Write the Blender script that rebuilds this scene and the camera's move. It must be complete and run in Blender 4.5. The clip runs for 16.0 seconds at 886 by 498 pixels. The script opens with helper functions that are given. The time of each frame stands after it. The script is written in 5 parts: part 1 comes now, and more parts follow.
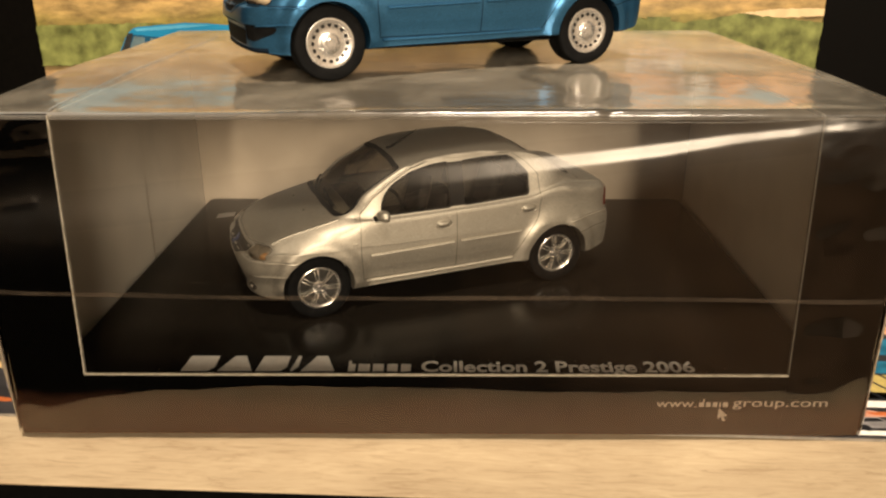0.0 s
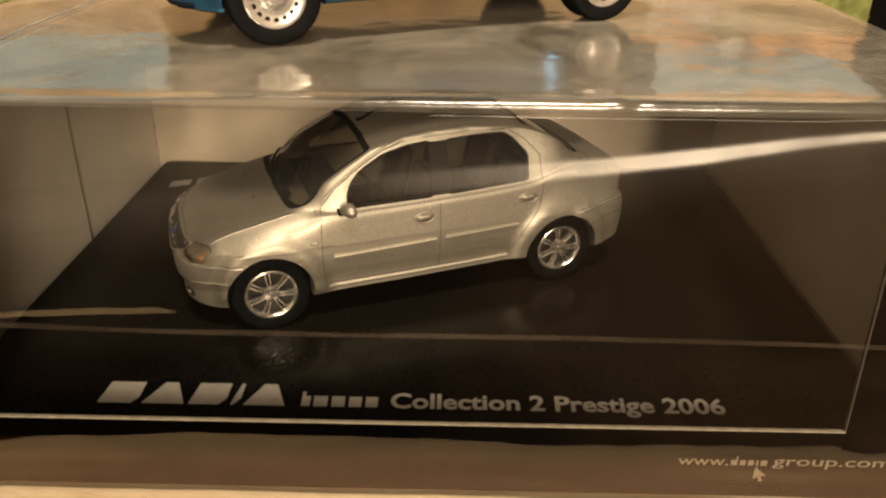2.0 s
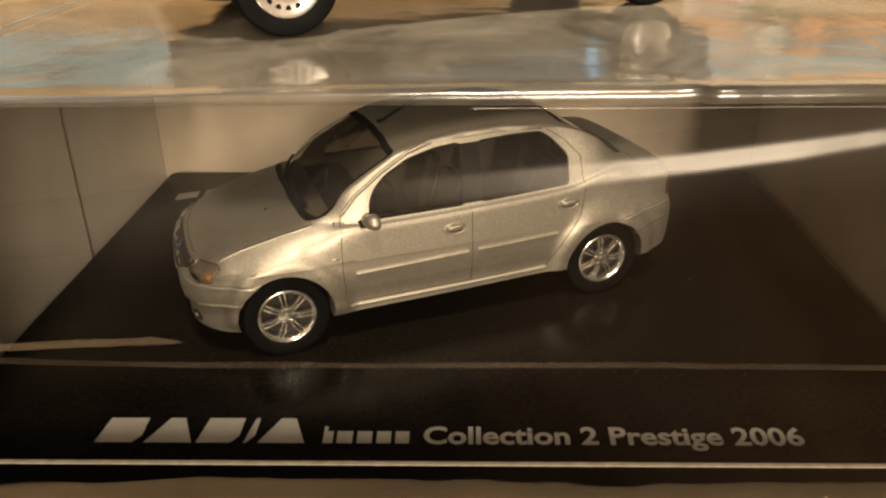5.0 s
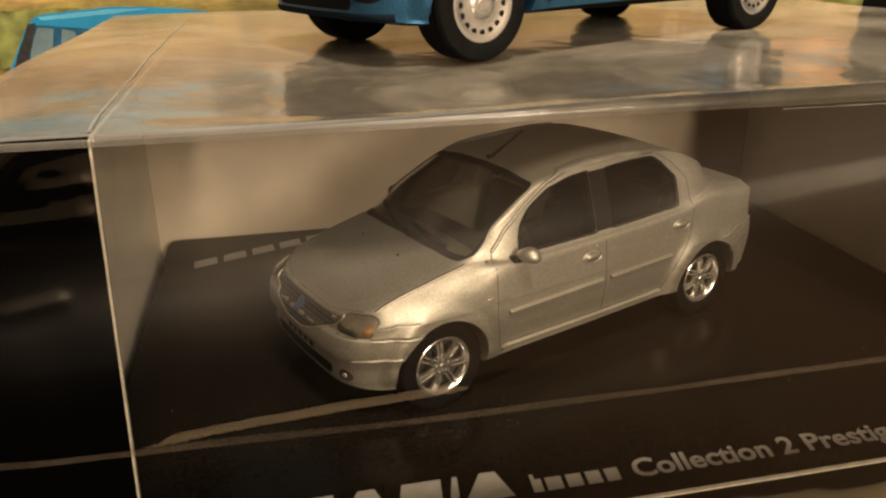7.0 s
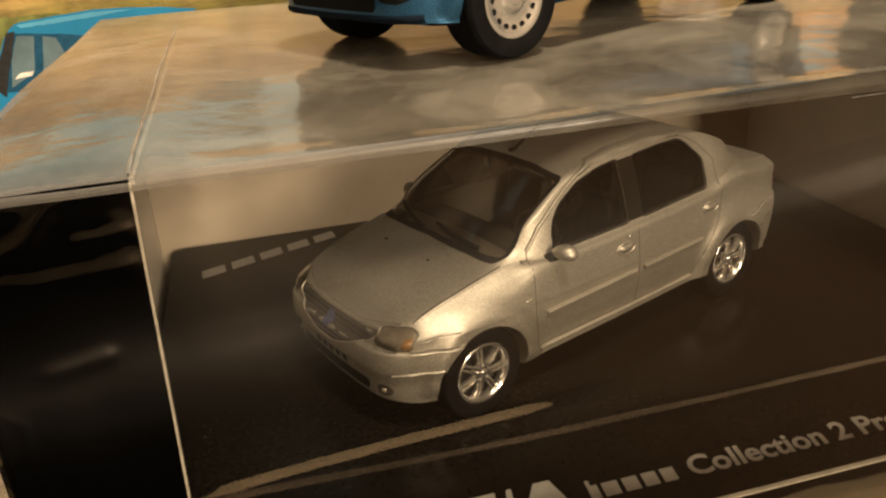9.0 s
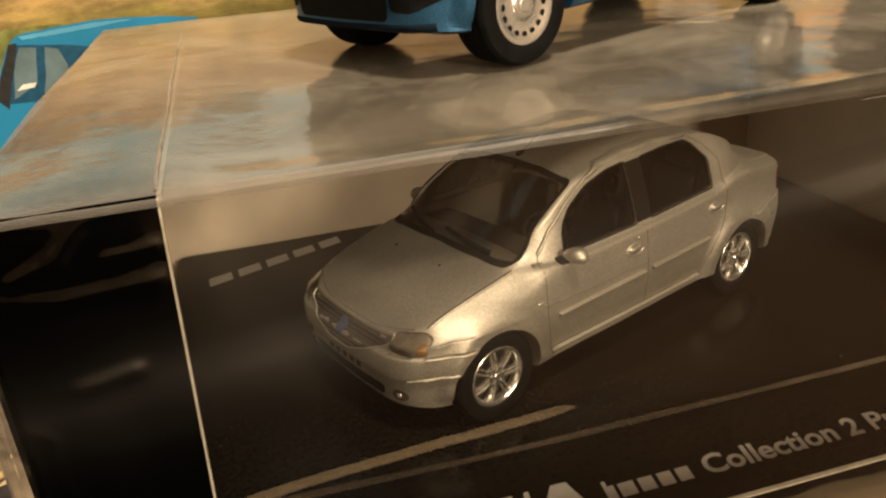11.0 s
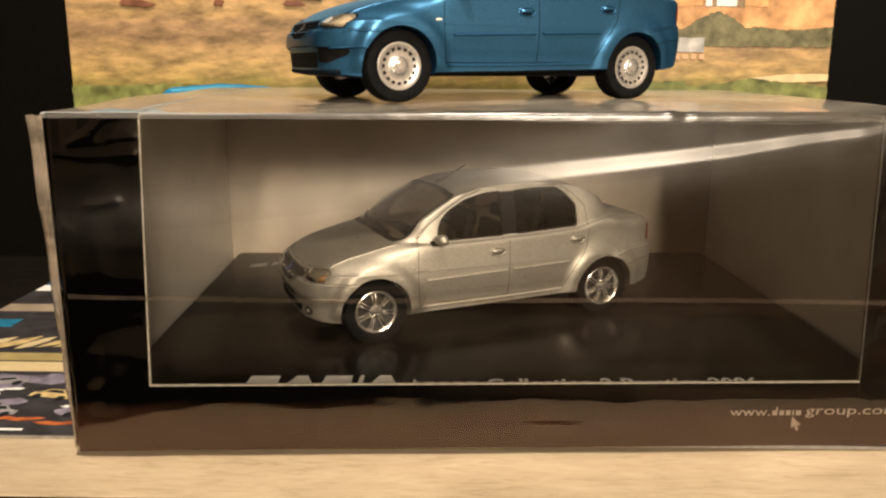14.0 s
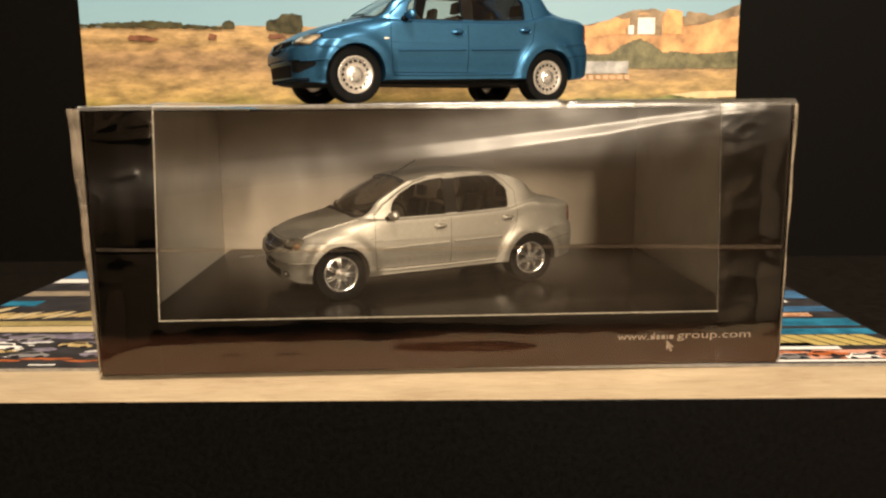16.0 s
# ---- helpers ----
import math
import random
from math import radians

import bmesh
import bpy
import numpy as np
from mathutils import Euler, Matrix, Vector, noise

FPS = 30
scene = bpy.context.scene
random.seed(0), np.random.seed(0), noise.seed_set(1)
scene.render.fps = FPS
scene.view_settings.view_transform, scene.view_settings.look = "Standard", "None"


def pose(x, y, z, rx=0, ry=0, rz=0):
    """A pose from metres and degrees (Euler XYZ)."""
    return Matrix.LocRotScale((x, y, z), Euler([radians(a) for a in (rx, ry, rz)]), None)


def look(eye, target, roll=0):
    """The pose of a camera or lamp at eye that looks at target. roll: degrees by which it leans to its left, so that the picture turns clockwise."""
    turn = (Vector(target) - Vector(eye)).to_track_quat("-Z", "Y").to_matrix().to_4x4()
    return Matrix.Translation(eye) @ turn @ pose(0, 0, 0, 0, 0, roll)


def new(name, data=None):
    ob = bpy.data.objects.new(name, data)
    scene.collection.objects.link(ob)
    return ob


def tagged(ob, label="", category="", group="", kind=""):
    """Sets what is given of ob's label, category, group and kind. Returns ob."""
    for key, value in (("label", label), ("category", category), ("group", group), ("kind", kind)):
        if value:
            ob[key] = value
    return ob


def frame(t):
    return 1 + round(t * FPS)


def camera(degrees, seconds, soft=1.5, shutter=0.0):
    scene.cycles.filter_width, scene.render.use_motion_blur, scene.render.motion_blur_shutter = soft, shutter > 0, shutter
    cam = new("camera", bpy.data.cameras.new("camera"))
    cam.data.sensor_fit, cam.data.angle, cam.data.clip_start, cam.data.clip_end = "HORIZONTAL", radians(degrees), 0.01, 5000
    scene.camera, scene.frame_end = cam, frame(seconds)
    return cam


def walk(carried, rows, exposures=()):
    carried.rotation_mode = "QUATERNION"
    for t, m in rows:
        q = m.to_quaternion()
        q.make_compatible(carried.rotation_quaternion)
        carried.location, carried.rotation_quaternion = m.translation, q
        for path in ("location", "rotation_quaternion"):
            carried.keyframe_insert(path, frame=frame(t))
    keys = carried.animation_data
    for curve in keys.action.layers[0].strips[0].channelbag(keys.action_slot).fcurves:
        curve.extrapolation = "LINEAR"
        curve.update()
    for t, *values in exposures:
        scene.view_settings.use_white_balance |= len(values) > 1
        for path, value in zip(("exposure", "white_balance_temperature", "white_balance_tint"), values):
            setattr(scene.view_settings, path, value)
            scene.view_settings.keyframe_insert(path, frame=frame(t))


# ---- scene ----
cam = camera(58.3, 16.0, soft=2.3)
# eye, aim and lean along the way
PATH = [
    (0.0, (0.00058, -0.13484, 0.09216), (-0.00065, 0.05157, 0.01971), -0.04),
    (0.5, (0.00531, -0.12544, 0.10488), (-0.00185, 0.05377, 0.01637), -0.88),
    (1.0, (0.00704, -0.12241, 0.11657), (0.00122, 0.05525, 0.02490), -0.20),
    (1.5, (0.00556, -0.11335, 0.10574), (0.00108, 0.06424, 0.01386), -0.15),
    (2.0, (0.00502, -0.09843, 0.09320), (0.00295, 0.08047, 0.00381), 0.68),
    (2.5, (0.00373, -0.08773, 0.08998), (-0.00039, 0.09163, 0.00160), 0.30),
    (3.0, (0.00340, -0.08421, 0.08631), (-0.00349, 0.09490, -0.00241), -0.74),
    (5.5, (-0.00117, -0.08444, 0.08722), (-0.00444, 0.09599, 0.00100), -0.81),
    (6.0, (-0.01849, -0.08568, 0.08506), (-0.01108, 0.09715, 0.00432), -0.65),
    (6.5, (-0.03664, -0.08219, 0.08382), (-0.01289, 0.10109, 0.00735), -0.95),
    (7.0, (-0.05166, -0.07610, 0.08080), (-0.01307, 0.10616, 0.00806), -0.79),
    (7.5, (-0.05877, -0.06996, 0.08075), (-0.01434, 0.10921, 0.00379), -1.39),
    (8.0, (-0.06043, -0.06693, 0.08266), (-0.01528, 0.11197, 0.00546), -2.35),
    (8.5, (-0.05843, -0.06688, 0.08239), (-0.01460, 0.11168, 0.00368), -3.34),
    (9.0, (-0.05820, -0.06799, 0.08391), (-0.01527, 0.11046, 0.00446), -3.83),
    (11.5, (-0.06106, -0.06767, 0.08511), (-0.01716, 0.11054, 0.00566), -4.98),
    (12.0, (-0.05618, -0.07905, 0.08246), (-0.01597, 0.10055, 0.00420), -5.17),
    (12.5, (-0.04662, -0.09037, 0.08257), (-0.01157, 0.09208, 0.00852), -2.81),
    (13.0, (-0.03861, -0.10934, 0.07862), (-0.01774, 0.07768, 0.01089), 0.09),
    (13.5, (-0.02933, -0.12573, 0.07667), (-0.01845, 0.06631, 0.02188), 1.43),
    (14.0, (-0.01925, -0.14236, 0.07307), (-0.01312, 0.05237, 0.02784), 0.39),
    (14.5, (-0.01336, -0.15534, 0.06670), (-0.01058, 0.04016, 0.02464), -0.45),
    (15.0, (-0.01037, -0.16916, 0.06449), (-0.00669, 0.02740, 0.02775), 0.31),
    (15.5, (-0.00946, -0.18338, 0.06560), (-0.00217, 0.01375, 0.03265), -0.39),
    (16.0, (-0.00909, -0.18860, 0.06241), (-0.00115, 0.00836, 0.02863), -0.46),
]
walk(cam, [(t, look(eye, target, roll)) for t, eye, target, roll in PATH],
     exposures=[(0.0, 0.06, 6300, 10), (1.0, 0.02, 6560, 10), (1.7, 0.0, 6720, 10), (2.6, 0.02, 6580, 10), (5.5, 0.02, 6420, 10), (7.0, -0.08, 6540, 10), (9.0, -0.08, 6800, 10), (12.0, -0.06, 6800, 10), (13.0, 0.05, 6380, 10), (14.2, 0.10, 5980, 10), (16.0, 0.17, 6200, 10)])

# ---- world and light ----
world = bpy.data.worlds.new("room_dark")
scene.world = world
world.use_nodes = True
world.node_tree.nodes["Background"].inputs["Color"].default_value = (0.30, 0.22, 0.15, 1)
world.node_tree.nodes["Background"].inputs["Strength"].default_value = 0.004
scene.view_settings.exposure = 0.0


def lamp(name, eye, target, size, watts, colour):
    data = bpy.data.lights.new(name, "AREA")
    data.shape, data.size, data.energy, data.color = "DISK", size, watts, colour
    ob = new(name, data)
    ob.matrix_world = look(eye, target)
    return ob


lamp("ceiling_lamp_light", (0.12, -0.72, 1.60), (0, 0.03, 0.05), 0.26, 50, (1.0, 0.82, 0.61))
# Added fill standing in for soft frontal room light; no such lamp is known.
frontal_fill = bpy.data.lights.new("standing_lamp_light", "POINT")
frontal_fill.shadow_soft_size, frontal_fill.energy, frontal_fill.color = 0.4, 380, (1.0, 0.82, 0.60)
new("standing_lamp_light", frontal_fill).location = (0.50, -2.55, 0.85)

MM = 0.001


# ---- materials ----
class Nodes:
    """A small wrapper to wire up one node material."""

    def __init__(self, name):
        self.mat = bpy.data.materials.new(name)
        self.mat.use_nodes = True
        self.tree = self.mat.node_tree
        self.bsdf = self.tree.nodes["Principled BSDF"]
        self.out = self.tree.nodes["Material Output"]

    def node(self, kind):
        return self.tree.nodes.new(kind)

    def link(self, a, b):
        self.tree.links.new(a, b)

    def coords(self, which="Object", scale=(1, 1, 1), rot=(0, 0, 0)):
        t, m = self.node("ShaderNodeTexCoord"), self.node("ShaderNodeMapping")
        m.inputs["Scale"].default_value, m.inputs["Rotation"].default_value = scale, rot
        self.link(t.outputs[which], m.inputs["Vector"])
        return m.outputs["Vector"]

    def noise(self, vector, scale, detail=4, rough=0.55, distortion=0.0):
        n = self.node("ShaderNodeTexNoise")
        n.inputs["Scale"].default_value, n.inputs["Detail"].default_value = scale, detail
        n.inputs["Roughness"].default_value, n.inputs["Distortion"].default_value = rough, distortion
        self.link(vector, n.inputs["Vector"])
        return n.outputs["Fac"]

    def ramp(self, fac, stops):
        r = self.node("ShaderNodeValToRGB")
        el = r.color_ramp.elements
        while len(el) < len(stops):
            el.new(0.5)
        for e, (p, c) in zip(el, stops):
            e.position, e.color = p, (*c, 1)
        self.link(fac, r.inputs["Fac"])
        return r.outputs["Color"]

    def mix(self, fac, a, b, mode="MIX"):
        m = self.node("ShaderNodeMix")
        m.data_type, m.blend_type = "RGBA", mode
        for value, socket in ((fac, m.inputs[0]), (a, m.inputs[6]), (b, m.inputs[7])):
            if isinstance(value, (int, float)):
                socket.default_value = value
            elif isinstance(value, tuple):
                socket.default_value = (*value, 1)
            else:
                self.link(value, socket)
        return m.outputs[2]

    def math(self, op, a, b=0.0):
        m = self.node("ShaderNodeMath")
        m.operation = op
        for value, socket in ((a, m.inputs[0]), (b, m.inputs[1])):
            if isinstance(value, (int, float)):
                socket.default_value = value
            else:
                self.link(value, socket)
        return m.outputs[0]

    def bump(self, height, strength, distance):
        b = self.node("ShaderNodeBump")
        b.inputs["Strength"].default_value, b.inputs["Distance"].default_value = strength, distance
        self.link(height, b.inputs["Height"])
        return b.outputs["Normal"]

    def set(self, **values):
        for key, value in values.items():
            socket = self.bsdf.inputs[key.replace("_", " ")]
            if isinstance(value, tuple):
                socket.default_value = (*value, 1)
            elif isinstance(value, (int, float)):
                socket.default_value = value
            else:
                self.link(value, socket)
        return self.mat


def plain(name, colour, rough=0.5, metal=0.0, spread=0.25, scale=600, bump=0.0, coat=0.0, spec=0.5):
    """A surface of one colour with fine mottling and a little relief."""
    n = Nodes(name)
    v = n.coords()
    f = n.noise(v, scale, 5)
    dark = tuple(c * (1 - spread) for c in colour)
    light = tuple(min(1, c * (1 + spread)) for c in colour)
    col = n.ramp(f, [(0.3, dark), (0.7, light)])
    r = n.math("MULTIPLY_ADD", f, 0.12)
    r.node.inputs[2].default_value = max(0.02, rough - 0.06)
    n.set(Base_Color=col, Roughness=r, Metallic=metal, Coat_Weight=coat, Specular_IOR_Level=spec)
    if bump:
        n.set(Normal=n.bump(f, 0.6, bump * MM))
    return n.mat


def paint(name, colour, rough, metal):
    """Metallic model paint with flakes under a clear coat."""
    n = Nodes(name)
    v = n.coords()
    flakes = n.noise(v, 5200, 2, 0.6)
    broad = n.noise(v, 55, 3)
    dark = tuple(c * 0.66 for c in colour)
    light = tuple(min(1, c * 1.34) for c in colour)
    col = n.mix(0.25, n.ramp(flakes, [(0.35, dark), (0.65, light)]), n.ramp(broad, [(0.3, dark), (0.7, light)]))
    n.set(Base_Color=col, Roughness=rough, Metallic=metal, Coat_Weight=0.18, Coat_Roughness=0.24)
    n.set(Normal=n.bump(flakes, 0.08, 0.012 * MM))
    return n.mat


def clear(name, tint, gloss=1.0, rough=0.03, haze=0.0, ripple=0.0, pleat_rough=0.0, lip=0.0, haze_tint=(0.8, 0.78, 0.74), sheen=(0.8, 0.8, 0.8), foot=0.0):
    """Thin clear sheet: see-through, with the reflection of its two faces and a little dust."""
    n = Nodes(name)
    n.tree.nodes.remove(n.bsdf)
    fres = n.node("ShaderNodeFresnel")
    fres.inputs["IOR"].default_value = 1.5
    fac = n.math("MINIMUM", n.math("MULTIPLY", fres.outputs[0], gloss), 0.95)
    see = n.node("ShaderNodeBsdfTransparent")
    see.inputs["Color"].default_value = (*tint, 1)
    shine = n.node("ShaderNodeBsdfGlossy")
    shine.inputs["Roughness"].default_value = rough
    # gloss tint; the front film's warm one stands in for brown surroundings
    shine.inputs["Color"].default_value = (*sheen, 1)
    v = n.coords()
    if pleat_rough:
        # rougher film along the slack pleat below the top edge, to spread its highlight
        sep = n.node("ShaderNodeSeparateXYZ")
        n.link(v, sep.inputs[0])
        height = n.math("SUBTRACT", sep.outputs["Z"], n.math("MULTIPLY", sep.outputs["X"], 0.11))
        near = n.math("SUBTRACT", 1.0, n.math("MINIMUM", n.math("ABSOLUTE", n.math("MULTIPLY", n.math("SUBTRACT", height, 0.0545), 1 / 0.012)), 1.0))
        r = n.math("MULTIPLY_ADD", near, pleat_rough)
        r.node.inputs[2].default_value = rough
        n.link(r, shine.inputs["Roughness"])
    if lip:
        # duller where it is rolled over the front edge, most where it is folded tightly
        sep = n.node("ShaderNodeSeparateXYZ")
        n.link(v, sep.inputs[0])
        dulled = n.math("MINIMUM", n.math("MAXIMUM", n.math("MULTIPLY", n.math("SUBTRACT", -0.022, sep.outputs["X"]), 1 / 0.035), 0.0), 1.0)
        spread = n.math("MULTIPLY_ADD", dulled, 7.0)
        spread.node.inputs[2].default_value = 1.0
        r = n.math("MULTIPLY_ADD", n.math("MULTIPLY", n.math("LESS_THAN", sep.outputs["Y"], 0.0012), spread), lip)
        r.node.inputs[2].default_value = rough
        n.link(r, shine.inputs["Roughness"])
    if ripple:
        h = n.math("ADD", n.noise(v, 60, 3), n.math("MULTIPLY", n.noise(v, 190, 2), 0.25))
        nor = n.bump(h, 1.0, ripple * MM)
        n.link(nor, shine.inputs["Normal"])
    m = n.node("ShaderNodeMixShader")
    n.link(fac, m.inputs[0]), n.link(see.outputs[0], m.inputs[1]), n.link(shine.outputs[0], m.inputs[2])
    last = m.outputs[0]
    if haze:
        dust = n.node("ShaderNodeBsdfDiffuse")
        dust.inputs["Color"].default_value = (*haze_tint, 1)
        specks = n.ramp(n.noise(v, 900, 6, 0.7), [(0.45, (0.5, 0.5, 0.5)), (0.8, (1, 1, 1))])
        # fingered, wiped patches as well as specks
        smear = n.ramp(n.noise(n.coords(scale=(1, 1, 2.6), rot=(0, 0.35, 0)), 38, 5, 0.6, 0.8), [(0.42, (0, 0, 0)), (0.72, (1, 1, 1))])
        amount = n.math("MULTIPLY", n.math("ADD", n.math("MULTIPLY", specks, 0.65), n.math("MULTIPLY", smear, 0.75)), haze)
        if lip:
            amount = n.math("MULTIPLY", amount, n.math("MAXIMUM", n.math("GREATER_THAN", sep.outputs["Y"], 0.0012), 0.4))
        m2 = n.node("ShaderNodeMixShader")
        n.link(amount, m2.inputs[0]), n.link(last, m2.inputs[1]), n.link(dust.outputs[0], m2.inputs[2])
        last = m2.outputs[0]
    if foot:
        # the shelf wood's brown reflection, painted as diffuse colour on the lowest centimetre
        wood_reflect = n.node("ShaderNodeBsdfDiffuse")
        wood_reflect.inputs["Color"].default_value = (0.50, 0.20, 0.10, 1)
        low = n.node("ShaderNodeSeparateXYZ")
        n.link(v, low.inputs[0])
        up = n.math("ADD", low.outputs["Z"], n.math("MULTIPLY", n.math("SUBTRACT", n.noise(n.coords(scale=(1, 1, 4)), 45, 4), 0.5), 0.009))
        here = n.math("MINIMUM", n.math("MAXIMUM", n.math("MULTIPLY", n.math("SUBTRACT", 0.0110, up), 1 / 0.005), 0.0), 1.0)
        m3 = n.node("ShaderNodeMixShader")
        n.link(n.math("MULTIPLY", here, foot), m3.inputs[0]), n.link(last, m3.inputs[1]), n.link(wood_reflect.outputs[0], m3.inputs[2])
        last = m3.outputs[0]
    n.link(last, n.out.inputs["Surface"])
    return n.mat


def wood_mat():
    n = Nodes("light_wood_veneer")
    v = n.coords(scale=(1, 6, 6))
    grain = n.noise(v, 110, 7, 0.7, 1.2)
    broad = n.noise(n.coords(scale=(1, 3, 3)), 28, 3)
    col = n.mix(0.5, n.ramp(grain, [(0.30, (0.17, 0.115, 0.065)), (0.47, (0.32, 0.25, 0.16)), (0.72, (0.44, 0.36, 0.245))]),
                n.ramp(broad, [(0.3, (0.25, 0.185, 0.115)), (0.7, (0.44, 0.355, 0.235))]))
    return n.set(Base_Color=col, Roughness=0.6, Specular_IOR_Level=0.15, Normal=n.bump(grain, 0.3, 0.05 * MM))


M_WOOD = wood_mat()
M_BLACK_BOARD = plain("black_laminate", (0.0022, 0.0021, 0.0019), 0.3, spread=0.3, scale=900, spec=0.10)
M_BACK = plain("black_back_panel", (0.0012, 0.0009, 0.0006), 0.6, spread=0.3, spec=0.04)
# Black laminate copy, lightened in colour to stand in for the top's reflections.
M_SHELF_TOP = plain("lightened_black_laminate", (0.006, 0.0048, 0.0036), 0.35, spread=0.3, scale=300, spec=0.2)
M_CARD = plain("black_card", (0.0008, 0.0008, 0.00075), 0.6, spread=0.35, scale=1500, spec=0.0)
M_CARD_CUT = plain("raw_card_edge", (0.50, 0.45, 0.36), 0.85)
# Same card edge, darkened in colour for the right side, which catches less light.
M_CARD_CUT_SHADED = plain("shaded_card_edge", (0.10, 0.09, 0.07), 0.85)
# One lining card: sides lightened and back darkened to stand in for bounced light.
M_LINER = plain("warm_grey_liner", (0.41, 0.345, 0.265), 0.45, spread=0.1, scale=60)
M_LINER_SIDE_LIT = plain("lightened_grey_liner", (0.76, 0.70, 0.60), 0.45, spread=0.08, scale=60)
M_PLINTH = plain("black_plinth_plastic", (0.0075, 0.0060, 0.0045), 0.22, spread=0.4, scale=1200, spec=0.12)
M_INK = plain("pale_grey_ink", (0.58, 0.56, 0.52), 0.6, spread=0.1)
M_INK_DULL = plain("dull_grey_ink", (0.24, 0.205, 0.16), 0.6, spread=0.25, scale=900)
M_INK_DIM = plain("dim_grey_ink", (0.12, 0.11, 0.095), 0.6, spread=0.15)
M_FILM = clear("clear_film", (0.95, 0.94, 0.92), gloss=2.0, rough=0.07, ripple=0.10, pleat_rough=0.29, foot=0.034, sheen=(0.82, 0.78, 0.73))
# Brown haze of this band stands in for the shelf wood's reflection.
M_CREASE_BAND = clear("brown_crease_band", (0.9, 0.86, 0.80), gloss=1.9, rough=0.2, haze=0.05, ripple=0.1, haze_tint=(0.60, 0.46, 0.33))
M_CREASE = clear("whitened_film_crease", (0.9, 0.88, 0.84), gloss=1.6, rough=0.2, haze=0.26)
M_TOP_FILM = clear("clear_top_film", (0.66, 0.65, 0.63), gloss=1.65, rough=0.14, haze=0.18, ripple=0.4, lip=0.08, haze_tint=(0.80, 0.72, 0.58))
M_FOLD = clear("folded_film_edge", (0.9, 0.88, 0.84), gloss=1.9, rough=0.12, haze=0.34, ripple=0.1, haze_tint=(0.66, 0.54, 0.40))
M_GLASS = clear("tinted_model_window", (0.46, 0.44, 0.41), gloss=1.6, rough=0.04)
M_CLEAR_PANE = clear("clear_model_window", (0.85, 0.84, 0.80), gloss=1.4, rough=0.04)
M_SCREEN = clear("clear_model_windscreen", (0.88, 0.86, 0.81), gloss=1.6, rough=0.05)
M_LENS = clear("clear_lamp_lens", (0.9, 0.88, 0.84), gloss=1.8, rough=0.05)
M_SILVER = paint("champagne_silver_paint", (0.40, 0.37, 0.312), 0.50, 0.86)
M_BLUE = paint("mid_blue_metallic_paint", (0.036, 0.132, 0.26), 0.34, 0.82)
M_TYRE = plain("black_rubber", (0.004, 0.004, 0.004), 0.7, spread=0.3, bump=0.02, spec=0.06)
M_TRIM = plain("black_plastic_trim", (0.006, 0.006, 0.006), 0.6, spread=0.3, spec=0.06)
M_SEAM = plain("dark_panel_gap", (0.10, 0.09, 0.075), 0.7, spread=0.3, spec=0.1)
M_SEAM_DARK = plain("blue_black_panel_gap", (0.004, 0.008, 0.014), 0.7, spread=0.3, spec=0.05)
M_CHROME = plain("bright_plated_rim", (0.88, 0.85, 0.79), 0.20, metal=0.95, spread=0.06)
M_WELL = plain("dark_rim_well", (0.03, 0.028, 0.025), 0.5, spread=0.3, spec=0.2)
M_PILLAR = plain("dark_grey_pillar", (0.007, 0.006, 0.005), 0.4, spread=0.2, spec=0.12)
M_STEEL = plain("satin_silver_wheel_trim", (0.72, 0.70, 0.66), 0.25, metal=0.9, spread=0.06)
M_SEAT = plain("grey_seat_plastic", (0.045, 0.042, 0.037), 0.75)
M_AMBER = plain("amber_lens", (0.25, 0.145, 0.065), 0.2, coat=0.5)
M_PALE_AMBER = plain("pale_amber_lens", (0.47, 0.40, 0.29), 0.2, coat=0.5)
M_RED = plain("red_lens", (0.075, 0.012, 0.009), 0.2, coat=0.5)
M_REFLECTOR = plain("silver_reflector", (0.72, 0.64, 0.52), 0.45, metal=0.0)
M_BOWL = plain("shaded_lamp_bowl", (0.33, 0.295, 0.245), 0.3, metal=0.5)
M_GRILLE = plain("dark_grey_grille", (0.035, 0.030, 0.025), 0.5, spec=0.1)
M_PLATE = plain("dull_plate", (0.22, 0.20, 0.17), 0.5, spread=0.05)
M_SLAT = plain("grey_grille_slat", (0.035, 0.032, 0.028), 0.45, spec=0.3)
M_BADGE = plain("blue_silver_badge", (0.07, 0.085, 0.16), 0.3, metal=0.5)
M_WALL = plain("dim_brown_room_paint", (0.22, 0.18, 0.14), 0.9, spread=0.1, scale=4)
# Two unseen walls, darkened to set what the film reflects.
M_FAR_WALL = plain("dark_far_wall_tone", (0.15, 0.12, 0.09), 0.9, spread=0.35, scale=3, spec=0.05)
M_WALL_DARK = plain("dark_west_wall_tone", (0.12, 0.09, 0.062), 0.8, spread=0.3, scale=2, spec=0.1)


def floor_mat():
    """Unseen floor; colour rises from near-black to brown to shape the film's reflections."""
    n = Nodes("reflection_toned_room_floor")
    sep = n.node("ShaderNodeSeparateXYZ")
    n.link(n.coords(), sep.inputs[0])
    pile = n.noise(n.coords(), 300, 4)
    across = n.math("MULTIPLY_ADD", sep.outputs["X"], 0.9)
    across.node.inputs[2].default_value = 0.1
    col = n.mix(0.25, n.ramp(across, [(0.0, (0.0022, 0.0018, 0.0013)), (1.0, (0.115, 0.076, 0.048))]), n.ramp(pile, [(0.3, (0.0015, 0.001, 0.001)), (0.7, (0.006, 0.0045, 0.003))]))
    return n.set(Base_Color=col, Roughness=0.9, Specular_IOR_Level=0.05, Normal=n.bump(pile, 0.4, 2 * MM))


M_FLOOR = floor_mat()


